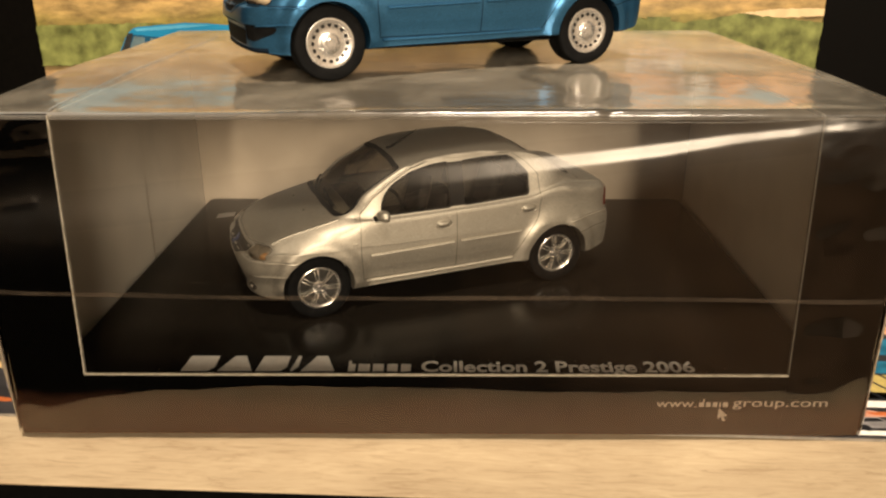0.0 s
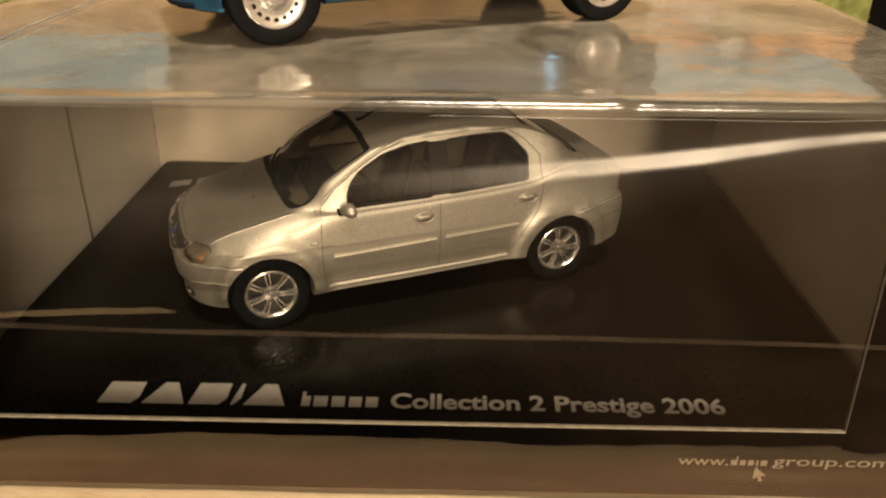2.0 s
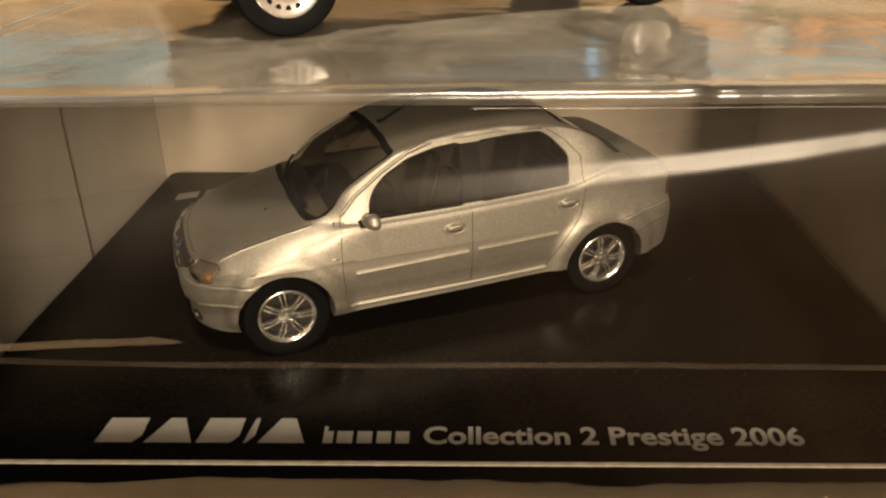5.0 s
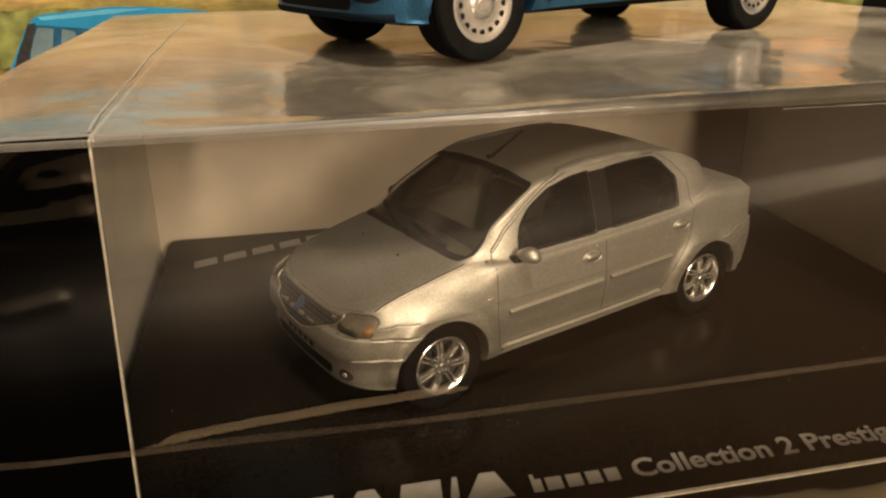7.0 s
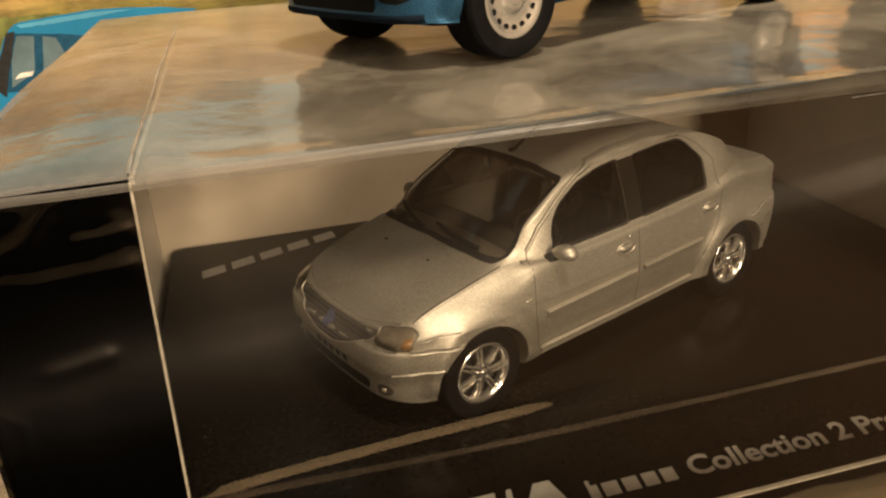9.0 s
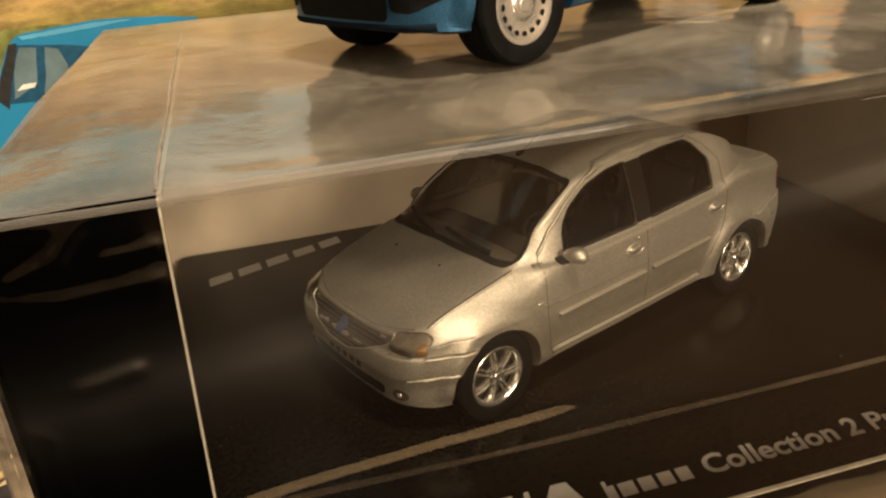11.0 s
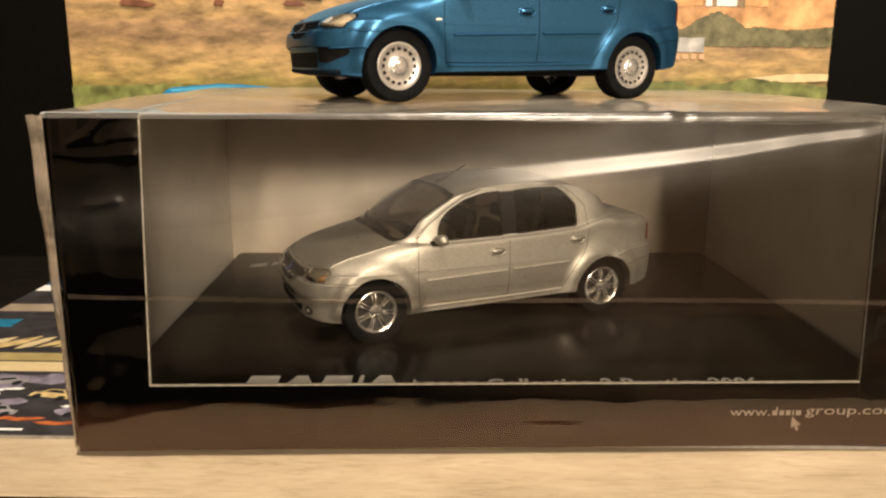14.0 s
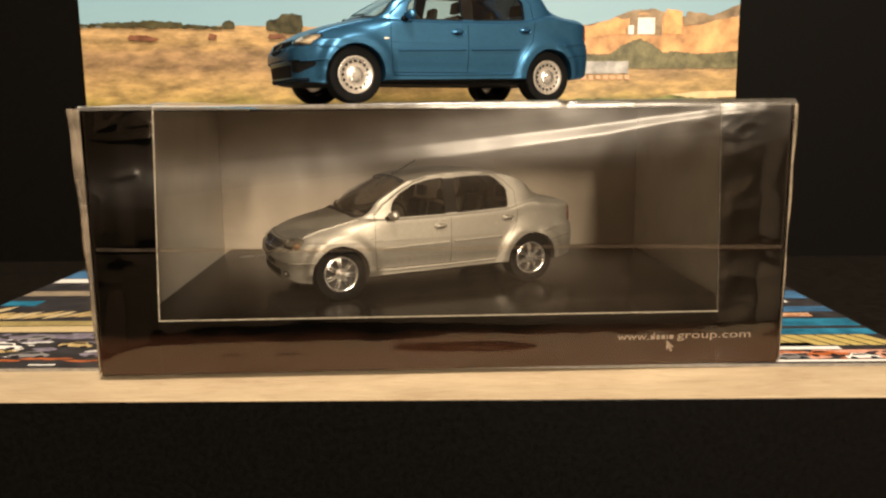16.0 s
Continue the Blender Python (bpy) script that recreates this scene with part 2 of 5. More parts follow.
# ---- mesh helpers (millimetres in, metres out) ----
def smooth(me, on=True, angle=None):
    me.polygons.foreach_set("use_smooth", [on] * len(me.polygons))
    if angle is not None:
        me.set_sharp_from_angle(angle=radians(angle))
    me.update()


def part(name, bm, material, parent=None, label="", soft=None):
    """One bmesh (in millimetres) or ready mesh as one object, under a thing or a part."""
    if isinstance(bm, bmesh.types.BMesh):
        me = bpy.data.meshes.new(name)
        bmesh.ops.scale(bm, vec=(MM, MM, MM), verts=bm.verts)
        bmesh.ops.recalc_face_normals(bm, faces=bm.faces)
        bm.to_mesh(me)
        bm.free()
    else:
        me = bm
    if soft is not None:
        smooth(me, True, soft)
    me.materials.clear()
    me.materials.append(material)
    ob = new(name, me)
    ob.parent = parent
    return tagged(ob, label)


def thing(name, label, category, m=None, group="", kind=""):
    ob = new(name)
    ob.empty_display_size = 0.01
    if m is not None:
        ob.matrix_basis = m
    return tagged(ob, label, category, group, kind)


def box(x0, x1, y0, y1, z0, z1, bevel=0.0, segments=2):
    bm = bmesh.new()
    bmesh.ops.create_cube(bm, size=1)
    for v in bm.verts:
        v.co = ((x0 + x1) / 2 + v.co.x * (x1 - x0), (y0 + y1) / 2 + v.co.y * (y1 - y0), (z0 + z1) / 2 + v.co.z * (z1 - z0))
    if bevel:
        bmesh.ops.bevel(bm, geom=bm.edges[:], offset=bevel, segments=segments, affect="EDGES", profile=0.6)
    return bm


def lathe(profile, steps, axis="y"):
    """Turn (radius, along) pairs round an axis; open ends."""
    bm = bmesh.new()
    rings = []
    for i in range(steps):
        a = 2 * math.pi * i / steps
        rings.append([bm.verts.new((r * math.cos(a), h, r * math.sin(a))) for r, h in profile])
    for i in range(steps):
        p, q = rings[i], rings[(i + 1) % steps]
        for j in range(len(profile) - 1):
            bm.faces.new((p[j], q[j], q[j + 1], p[j + 1]))
    bmesh.ops.remove_doubles(bm, verts=bm.verts, dist=1e-5)
    return bm


def prism(poly, a, b, axis):
    """A polygon in two axes carried from a to b along the third."""
    bm = bmesh.new()

    def at(p, h):
        return {"x": (h, p[0], p[1]), "y": (p[0], h, p[1]), "z": (p[0], p[1], h)}[axis]

    lo, hi = [bm.verts.new(at(p, a)) for p in poly], [bm.verts.new(at(p, b)) for p in poly]
    bm.faces.new(lo), bm.faces.new(hi[::-1])
    for i in range(len(poly)):
        j = (i + 1) % len(poly)
        bm.faces.new((lo[j], lo[i], hi[i], hi[j]))
    bmesh.ops.recalc_face_normals(bm, faces=bm.faces)
    return bm


def rounded(poly, radius, steps=4):
    """Round a polygon's corners."""
    out, n = [], len(poly)
    for i in range(n):
        a, b, c = Vector(poly[i - 1]), Vector(poly[i]), Vector(poly[(i + 1) % n])
        r = min(radius, (a - b).length * 0.45, (c - b).length * 0.45)
        p, q = b + (a - b).normalized() * r, b + (c - b).normalized() * r
        for k in range(steps + 1):
            t = k / steps
            out.append(tuple(p * (1 - t) ** 2 + b * 2 * t * (1 - t) + q * t * t))
    return out


def carve(me, cutters):
    """The mesh with the cutter meshes taken out of it."""
    ob = new("blank", me)
    tools = []
    for bm in cutters:
        cut = bpy.data.meshes.new("cutter")
        bmesh.ops.scale(bm, vec=(MM * 40, MM * 40, MM * 40), verts=bm.verts)
        bmesh.ops.recalc_face_normals(bm, faces=bm.faces)
        bm.to_mesh(cut)
        bm.free()
        tool = new("cutter", cut)
        tools.append(tool)
        mod = ob.modifiers.new("cut", "BOOLEAN")
        mod.operation, mod.solver, mod.object = "DIFFERENCE", "EXACT", tool
    me.transform(Matrix.Scale(40, 4))
    done = bpy.data.meshes.new_from_object(ob.evaluated_get(bpy.context.evaluated_depsgraph_get()))
    done.transform(Matrix.Scale(1 / 40, 4))
    bpy.data.objects.remove(ob)
    for tool in tools:
        bpy.data.objects.remove(tool)
    return done


def lettering(text, x0, x1, base, height, place, name, parent, material, italic=0.0, weight=0.0):
    """Words as a thin mesh from x0 to x1; place turns (x, up) into a point."""
    data = bpy.data.curves.new("words", "FONT")
    data.body, data.size, data.offset, data.shear = text, 1.0, weight, italic
    data.resolution_u = 3
    ob = new("words", data)
    me = bpy.data.meshes.new_from_object(ob.evaluated_get(bpy.context.evaluated_depsgraph_get()))
    bpy.data.objects.remove(ob)
    xs, ys = [v.co.x for v in me.vertices], [v.co.y for v in me.vertices]
    lo, hi = min(xs), max(xs)
    for v in me.vertices:
        v.co = Vector(place(x0 + (v.co.x - lo) / (hi - lo) * (x1 - x0), base + v.co.y / 0.70 * height)) * MM
    return part(name, me, material, parent)


# ---- the room and the shelf ----
TURN = -2.6  # the shelf stands a little askew to the box
SHELF = pose(0, 0, 0, 0, 0, TURN)
SHELF_TOP = -1.2


def structure(name, bm, material, label, category, m=SHELF):
    ob = part(name, bm, material)
    ob.matrix_basis = m
    return tagged(ob, label, category, kind="structure")


structure("shelf_top", box(-460, 460, 6, 163, SHELF_TOP - 18, SHELF_TOP, 0.4), M_SHELF_TOP, "black laminate shelf top under the boxed model", "shelf")
structure("shelf_edge_trim", box(-460, 460, -17.95, 5.8, SHELF_TOP - 0.35, SHELF_TOP, 0.12, 2), M_WOOD, "light wood edging strip along the shelf front", "trim")
structure("drawer_front", box(-460, 460, -18.0, 5, -260, SHELF_TOP - 0.4, 0.15), M_BLACK_BOARD, "glossy black cabinet front below the wood edge", "cabinet")
structure("wall_back", box(-460, 460, 157, 163, SHELF_TOP, 560), M_BACK, "matt black back panel of the shelf niche", "wall")
# Sides and top of the niche are unseen, assumed to keep reflections dark.
structure("wall_left", box(-470, -452, -10, 157, SHELF_TOP, 560), M_BACK, "unseen matt black side panel assumed for the niche", "wall")
structure("wall_right", box(452, 470, -10, 157, SHELF_TOP, 560), M_BACK, "unseen matt black side panel assumed for the niche", "wall")
structure("ceiling", box(-470, 470, -10, 163, 560, 578), M_BACK, "unseen black top assumed over the shelf niche", "shelf")
# Unseen room shell, added only as surroundings for light and reflections.
ROOM = pose(0, 0, 0)
structure("floor", box(-2200, 2200, -3400, 190, -820, -800), M_FLOOR, "unseen room floor, toned near-black to brown for the film's reflections", "floor", ROOM)
structure("wall_room_far", box(-2200, 2200, -3420, -3400, -800, 1700), M_FAR_WALL, "unseen room wall, darkened for the film's reflections", "wall", ROOM)
structure("wall_room_west", box(-2220, -2200, -3400, 190, -800, 1700), M_WALL_DARK, "unseen west room wall, kept dark for the film's reflections", "wall", ROOM)
structure("wall_room_east", box(2200, 2220, -3400, 190, -800, 1700), M_WALL, "plain warm room wall", "wall", ROOM)
structure("wall_room_shelf", box(-2200, 2200, 190, 210, -800, 1700), M_WALL, "plain warm room wall behind the shelf", "wall", ROOM)
structure("ceiling_room", box(-2220, 2220, -3420, 210, 1700, 1720), M_WALL, "plain room ceiling", "ceiling", ROOM)

# ---- the boxed model's carton ----
BX0, BX1, BD, BH = -84.6, 82.3, 128.0, 64.4   # left, right, depth, height
WX0, WX1, WZ = -70.2, 66.6, 13.3              # window
T = 0.6                                       # card

carton = thing("display_box", "black card display box with a large clear front window", "box")
part("side_panel", box(BX0, BX0 + T, 0.7, BD, 0, BH, 0.15), M_CARD, carton)
part("side_panel", box(BX1 - T, BX1, 0.7, BD, 0, BH, 0.15), M_CARD, carton)
part("back_panel", box(BX0 + T, BX1 - T, BD - T, BD, 0, BH, 0.1), M_CARD, carton)
part("bottom_panel", box(BX0 + T, BX1 - T, 0.7, BD - T, 0, T, 0.1), M_CARD, carton)
# the window narrows a little towards the top
WT0, WT1 = -68.4, 65.0
part("front_border", prism([(BX0 + 0.1, 0), (WX0, 0), (WX0, WZ), (WT0, BH), (BX0 + 0.1, BH)], 0, T, "y"), M_CARD, carton)
part("front_border", prism([(BX1 - 0.1, 0), (WX1, 0), (WX1, WZ), (WT1, BH), (BX1 - 0.1, BH)], 0, T, "y"), M_CARD, carton)
part("front_border", box(WX0, WX1, 0, T, 0, WZ, 0.12), M_CARD, carton)
part("top_border", box(BX0 + T, WT0, T, BD - T, BH - T, BH, 0.12), M_CARD, carton)
part("top_border", box(WT1, BX1 - T, T, BD - T, BH - T, BH, 0.12), M_CARD, carton)
part("top_border", box(WT0, WT1, 112, BD - T, BH - T, BH, 0.12), M_CARD, carton)
# raw cut edges round the window
part("cut_edge", box(WX0 - 0.05, WX1 + 0.05, -0.04, T + 0.04, WZ - 0.02, WZ + 0.2, 0.04), M_CARD_CUT, carton, "cream cut edge of the card window")
part("cut_edge", prism([(WX0 - 0.02, WZ + 0.3), (WX0 + 0.2, WZ + 0.3), (WT0 + 0.2, BH - 0.2), (WT0 - 0.02, BH - 0.2)], -0.04, T + 0.04, "y"), M_CARD_CUT, carton)
part("cut_edge", prism([(WX1 + 0.02, WZ + 0.3), (WX1 - 0.16, WZ + 0.3), (WT1 - 0.16, BH - 0.2), (WT1 + 0.02, BH - 0.2)], -0.04, T + 0.04, "y"), M_CARD_CUT_SHADED, carton)
part("cut_edge", box(WT0 - 0.05, WT0 + 0.4, T + 0.1, 111.9, BH - T, BH + 0.05, 0.05), M_CARD_CUT, carton)
part("cut_edge", box(WT1 - 0.3, WT1 + 0.02, T + 0.1, 111.9, BH - T, BH + 0.05, 0.05), M_CARD_CUT_SHADED, carton)
# inner lining: side flaps overlap at mid-depth
for sx, x0 in ((1, BX0 + T), (-1, BX1 - T)):
    a = sorted((x0 + sx * 0.1, x0 + sx * 0.6))
    b = sorted((x0 + sx * 0.62, x0 + sx * 1.15))
    part("lining", box(a[0], a[1], T + 0.2, BD - 1.4, T, BH - T - 0.2, 0.08), M_LINER_SIDE_LIT, carton, "grey lining card")
    part("lining_flap", box(b[0], b[1], 1.2, 75.0, T, BH - T - 0.3, 0.05), M_LINER_SIDE_LIT, carton)
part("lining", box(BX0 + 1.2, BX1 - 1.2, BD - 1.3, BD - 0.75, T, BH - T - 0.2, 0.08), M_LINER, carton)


# web address printed on the front border; the maker's name is only bars
def on_front(x, up):
    return (x, -0.03, up)


address = thing("web_address_print", "pale grey web address with a small arrow, printed on black card", "print")
lettering("www.", 41.6, 49.6, 6.4, 1.9, on_front, "lettering", address, M_INK_DULL, weight=0.004)
bars = [(50.0, 51.0), (51.4, 52.3), (52.7, 53.6), (54.0, 54.3), (54.7, 55.7)]
for a, b in bars:
    part("name_bar", box(a, b, -0.05, -0.01, 6.5, 7.55), M_INK_DULL, address)
part("name_bar", box(50.75, 51.0, -0.05, -0.01, 7.57, 8.3), M_INK_DULL, address)
lettering("group.com", 56.6, 75.2, 6.6, 1.9, on_front, "lettering", address, M_INK_DULL, weight=0.004)
arrow = [(0, 0), (0, -2.6), (0.65, -2.1), (1.1, -3.1), (1.6, -2.9), (1.15, -1.95), (1.95, -1.85)]
part("arrow", prism([(54.0 + x, 6.3 + y) for x, y in arrow], -0.05, -0.01, "y"), M_INK_DULL, address)


# ---- clear film round the carton ----
def ridge(d, width):
    return math.exp(-(d / width) ** 2)


# the pleat below the top edge: middle height and half height along the box
PLEAT = [(-60, 49.0), (-30, 51.3), (0, 54.0), (26, 57.0), (38, 58.5), (50, 60.4), (64, 62.1), (83, 63.6)]
PLEAT_HALF = [(-60, 2.0), (0, 1.8), (26, 1.35), (38, 1.2), (50, 0.95), (64, 0.6), (83, 0.5)]


def level(points, x):
    for (a, p), (b, q) in zip(points, points[1:]):
        if a <= x <= b:
            return p + (q - p) * (x - a) / (b - a)
    return points[0][1] if x < points[0][0] else points[-1][1]


def ramp_up(u):
    """Nought to one with an even slope and softened ends."""
    e = 0.14
    u = min(1.0, max(0.0, u))
    if u < e:
        return u * u / (2 * e * (1 - e))
    if u > 1 - e:
        return 1 - (1 - u) ** 2 / (2 * e * (1 - e))
    return (u - e / 2) / (1 - e)


def crumple(x, z, seed):
    """Sharp-edged dents, as of film that was pressed and let go."""
    wx, wz = 1.6 * noise.noise(Vector((x * 0.09, z * 0.09, seed))), 1.6 * noise.noise(Vector((x * 0.09, z * 0.09, seed + 5)))
    p = Vector(((x + wx) * 0.075 + (z + wz) * 0.05, (z + wz) * 0.135 - (x + wx) * 0.03, seed))
    q = Vector(((x - wz) * 0.17 - (z + wx) * 0.09, (z + wx) * 0.21, seed + 3))
    return noise.voronoi(p)[0][0] + 0.28 * noise.voronoi(q)[0][0]


# the height up to which the film hugs the card's foot
FOOT = [(-84.6, 3.2), (-78, 6.4), (-69.5, 9.2), (-54, 11.3), (-26, 12.4), (-7, 11.6), (32, 11.0), (83, 10.6)]
# small pinched wrinkles beside the window: line, width, height
WRINKLES = [
    ([(-68.0, 65.0), (-74.4, 63.6), (-77.3, 60.5), (-81.0, 59.0)], 0.75, 0.26),
    ([(-84.0, 57.6), (-77.7, 56.8), (-69.0, 57.3)], 0.8, 0.24),
    ([(-78.2, 48.1), (-73.2, 49.0)], 0.85, 0.24),
    ([(-73.3, 60.0), (-69.0, 60.5)], 0.5, 0.15),
    ([(-83.0, 44.4), (-81.6, 43.4), (-82.0, 39.6), (-81.3, 35.6)], 0.55, 0.16),
]


def beside(line, x, z):
    """Distance of a point from a bent line."""
    best, p = 99.0, Vector((x, z))
    for a, b in zip(line, line[1:]):
        a, b = Vector(a), Vector(b)
        k = min(1.0, max(0.0, (p - a).dot(b - a) / (b - a).length_squared))
        best = min(best, (p - a - (b - a) * k).length)
    return best


def film_lift(x, z):
    """How far the loose film stands off the front, in millimetres."""
    n = noise.noise(Vector((x * 0.035, z * 0.05, 1.7)))
    d = 0.5 + (0.40 - 0.25 * min(1.0, max(0.0, (x - 45) / 20))) * n + 0.07 * noise.noise(Vector((x * 0.16, z * 0.12, 9.0)))
    mid, half = level(PLEAT, x), level(PLEAT_HALF, x)
    u = (mid + half - z) / (2 * half)
    fade = min(1.0, max(0.0, (z - 18) / 34)) ** 0.8 * ramp_up((x + 24) / 62) * min(1.0, max(0.0, (80 - x) / 14))
    d += 2 * half * math.tan(radians(14)) * ramp_up(u) * fade

    def fold(z0, width, height):
        return height * ramp_up((z - z0) / width + 0.5) * max(0.0, 1 - max(0.0, z - z0) / 18)

    # tucked in along the foot, slack above it
    foot = level(FOOT, x) + 0.6 * noise.noise(Vector((x * 0.07, 0.3, 5.0)))
    u = min(1.0, max(0.0, z / foot))
    slack = 1.25 * (0.35 * u * (2 - u) + 0.65 * u ** 1.7) * (1 + 0.3 * noise.noise(Vector((x * 0.06, 2.0, 2.0))))
    d += slack * (1 - ramp_up((z - foot) / 18))
    z0 = 30.2 - 0.008 * x + 0.25 * math.sin(x * 0.05)
    d += 0.22 * ramp_up((z - z0) / 1.9 + 0.5) * max(0.0, 1 - max(0.0, z - z0) / 18)
    if -74 < x < -20:
        d += fold(31.6 + 4.6 * (1 - math.exp(-(x + 74) / 42)), 2.5, 0.86 * min(1, (x + 74) / 10, (-20 - x) / 16))
    d += 0.30 * noise.noise(Vector((x * 0.022 + z * 0.05, z * 0.26, 4.0))) * ridge(z - 5.5, 4.5)
    if x < -66:
        for line, width, height in WRINKLES:
            d += height * ridge(beside(line, x, z), width)
    side = 0.55 * max(0.0, min(1.0, (-67 - x) / 3)) + 0.9 * max(0.0, min(1.0, (x - 65) / 3))
    if side > 0:
        d += side * 0.46 * (crumple(x, z, 2.0) - 0.3)
    # crumpled towards the two upper corners
    for cx, cz, rx, rz, size in ((68, 61, 14, 6, 0.45), (-70, 61, 12, 6, 0.35)):
        near = 1 - ((x - cx) / rx) ** 2 - ((z - cz) / rz) ** 2
        if near > 0:
            d += size * near * (crumple(x * 1.6, z * 1.6, 11.0) - 0.3)
    edge = min(1.0, (x - BX0) / 8, (BX1 - x) / 8)
    edge = edge * edge * (3 - 2 * edge) if edge > 0 else 0.0
    return 0.12 + max(0.0, d) * (0.45 + 0.55 * max(0, edge))


def film_band():
    """Film round the two sides and the front as one sheet."""
    bm = bmesh.new()
    path = [(BX0 - 1.2, y, -1, 0) for y in range(int(BD), 2, -6)]
    r = 1.5
    for i in range(7):
        a = math.pi + math.pi / 2 * i / 6
        path.append((BX0 - 0.1 + r * math.cos(a) + 0.4, 1.2 + r * math.sin(a) * 0.9, math.cos(a), math.sin(a)))
    wide, step = BX1 - BX0 - 1.2, 0.0
    while step < wide:
        path.append((BX0 + 0.6 + step, None, 0, -1))
        step += 0.42 if step < 18 or step > wide - 18 else 0.85
    path.append((BX1 - 0.6, None, 0, -1))
    for i in range(7):
        a = -math.pi / 2 + math.pi / 2 * i / 6
        path.append((BX1 + 0.1 + r * math.cos(a) - 0.4, 1.2 + r * math.sin(a) * 0.9, math.cos(a), math.sin(a)))
    path += [(BX1 + 1.2, y, 1, 0) for y in range(8, int(BD) + 1, 6)]
    heights = [0.3 + (BH - 0.6) * i / 190 for i in range(191)]
    rows = []
    for z in heights:
        row = []
        for x, y, nx, ny in path:
            if y is None:
                row.append(bm.verts.new((x, -film_lift(x, z), z)))
            else:
                w = 0.5 * noise.noise(Vector((x * 0.05, y * 0.08, z * 0.07))) + 0.12 * ridge(z - 30.4, 0.3)
                row.append(bm.verts.new((x + nx * w, y + ny * w * 0.3, z)))
        rows.append(row)
    for p, q in zip(rows, rows[1:]):
        for i in range(len(p) - 1):
            bm.faces.new((p[i], p[i + 1], q[i + 1], q[i]))
    return bm


def settle(x, y):
    """Height of the top film behind its rolled front edge: it dips into the open window and rises to the flat back part."""
    u = min(1.0, max(0.0, (y - 4) / 42))
    rise = u * u * (3 - 2 * u)
    v = min(1.0, max(0.0, min(x - WT0, WT1 - x) / 7))
    inside = v * v * (3 - 2 * v)
    return BH + 0.05 + 0.75 * rise - 0.60 * inside * (1 - rise) * min(1.0, y / 6)


def lip_radius(x):
    """The film is folded tightly at one end of the front edge and rolls over it loosely at the other."""
    u = min(1.0, max(0.0, (x + 58) / 70))
    return 0.26 + 0.94 * u * u * (3 - 2 * u) + 0.08 * noise.noise(Vector((x * 0.09, 3.0, 1.0)))


def film_top():
    """Film over the top, rolled over the front edge."""
    bm = bmesh.new()
    xs = [BX0 - 0.8 + (BX1 - BX0 + 1.6) * i / 190 for i in range(191)]
    rows = []
    back = [1.2 + (BD - 1.2) * (i / 60) ** 1.3 for i in range(1, 61)]
    for k in range(11 + len(back)):
        row = []
        for x in xs:
            r = lip_radius(x)
            if k == 0:
                y, z = -0.15, BH - 0.9
            elif k < 11:
                a = math.pi / 2 * (k - 1) / 9
                y, z = r - 0.1 - r * math.cos(a), BH - 0.4 + r * math.sin(a)
            else:
                y = back[k - 11] + r - 1.2
                z = settle(x, y) + (BH - 0.4 + r - settle(x, 1.2)) * math.exp(-((y - r) / 5) ** 2)
            near = max(0.0, 1 - max(0.0, y) / 12)
            w = 0.22 * noise.noise(Vector((x * 0.045, y * 0.03, 3.0))) * (1 - near)
            w += 0.10 * noise.noise(Vector((x * 0.12 + y * 0.05, y * 0.10, 8.0))) * (1 - near) * max(0.0, 1 - y / 70)
            f = near * (0.30 * noise.noise(Vector((x * 0.05, 0.2, 7.0))) + 0.09 * noise.noise(Vector((x * 0.16, y * 0.3, 4.0))) + 0.30 * ridge(x - 26, 1.0) - 0.25 * ridge(x - 28.5, 0.9))
            # slack over the closed end of the top, drooping to the front edge
            droop = 0.75 * ramp_up((-34 - x) / 34) * ramp_up((x - BX0) / 8) * (1 - math.exp(-max(0.0, y) / 2.6)) * math.exp(-max(0.0, y) / 60)
            up = z + w + f * 0.6 + droop
            if y > 0.8 and not WT0 + 0.5 < x < WT1 - 0.5:
                up = max(up, BH + 0.10)
            row.append(bm.verts.new((x, y - f * 0.6, up)))
        rows.append(row)
    for p, q in zip(rows, rows[1:]):
        for i in range(len(xs) - 1):
            bm.faces.new((p[i], p[i + 1], q[i + 1], q[i]))
    return bm


wrap = thing("clear_wrap", "creased clear plastic film wrapped round the display box", "wrapping")
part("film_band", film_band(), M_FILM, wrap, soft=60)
part("film_top", film_top(), M_TOP_FILM, wrap, soft=60)


def film_fold(x0, lean, out):
    """The upright folded edge of the film beside a front corner."""
    bm, rows = bmesh.new(), []
    for i in range(41):
        z = 0.4 + (BH - 0.8) * i / 40
        o = out * (0.35 + lean * z / BH) + 0.15 * math.sin(z * 0.35)
        rows.append([bm.verts.new((x0 + math.copysign(a, out), y, z)) for a, y in ((0.2, -0.45), (abs(o) * 0.6, -0.25), (abs(o), 0.6), (abs(o) * 0.9, 3.0))])
    for p, q in zip(rows, rows[1:]):
        for k in range(3):
            bm.faces.new((p[k], p[k + 1], q[k + 1], q[k]))
    return bm


def film_seam():
    """The mid-height crease round the film, with the wood's brown reflection painted on."""
    bm, rows = bmesh.new(), []
    for i in range(161):
        x = BX0 + 1 + (BX1 - BX0 - 2) * i / 160
        z0 = 30.5 - 0.008 * x + 0.25 * math.sin(x * 0.05)
        rows.append([bm.verts.new((x, -film_lift(x, z) - 0.05, z)) for z in (z0 - 0.62, z0 + 0.30 + 0.25 * noise.noise(Vector((x * 0.06, 1.0, 3.0))))])
    for p, q in zip(rows, rows[1:]):
        bm.faces.new((p[0], q[0], q[1], p[1]))
    return bm


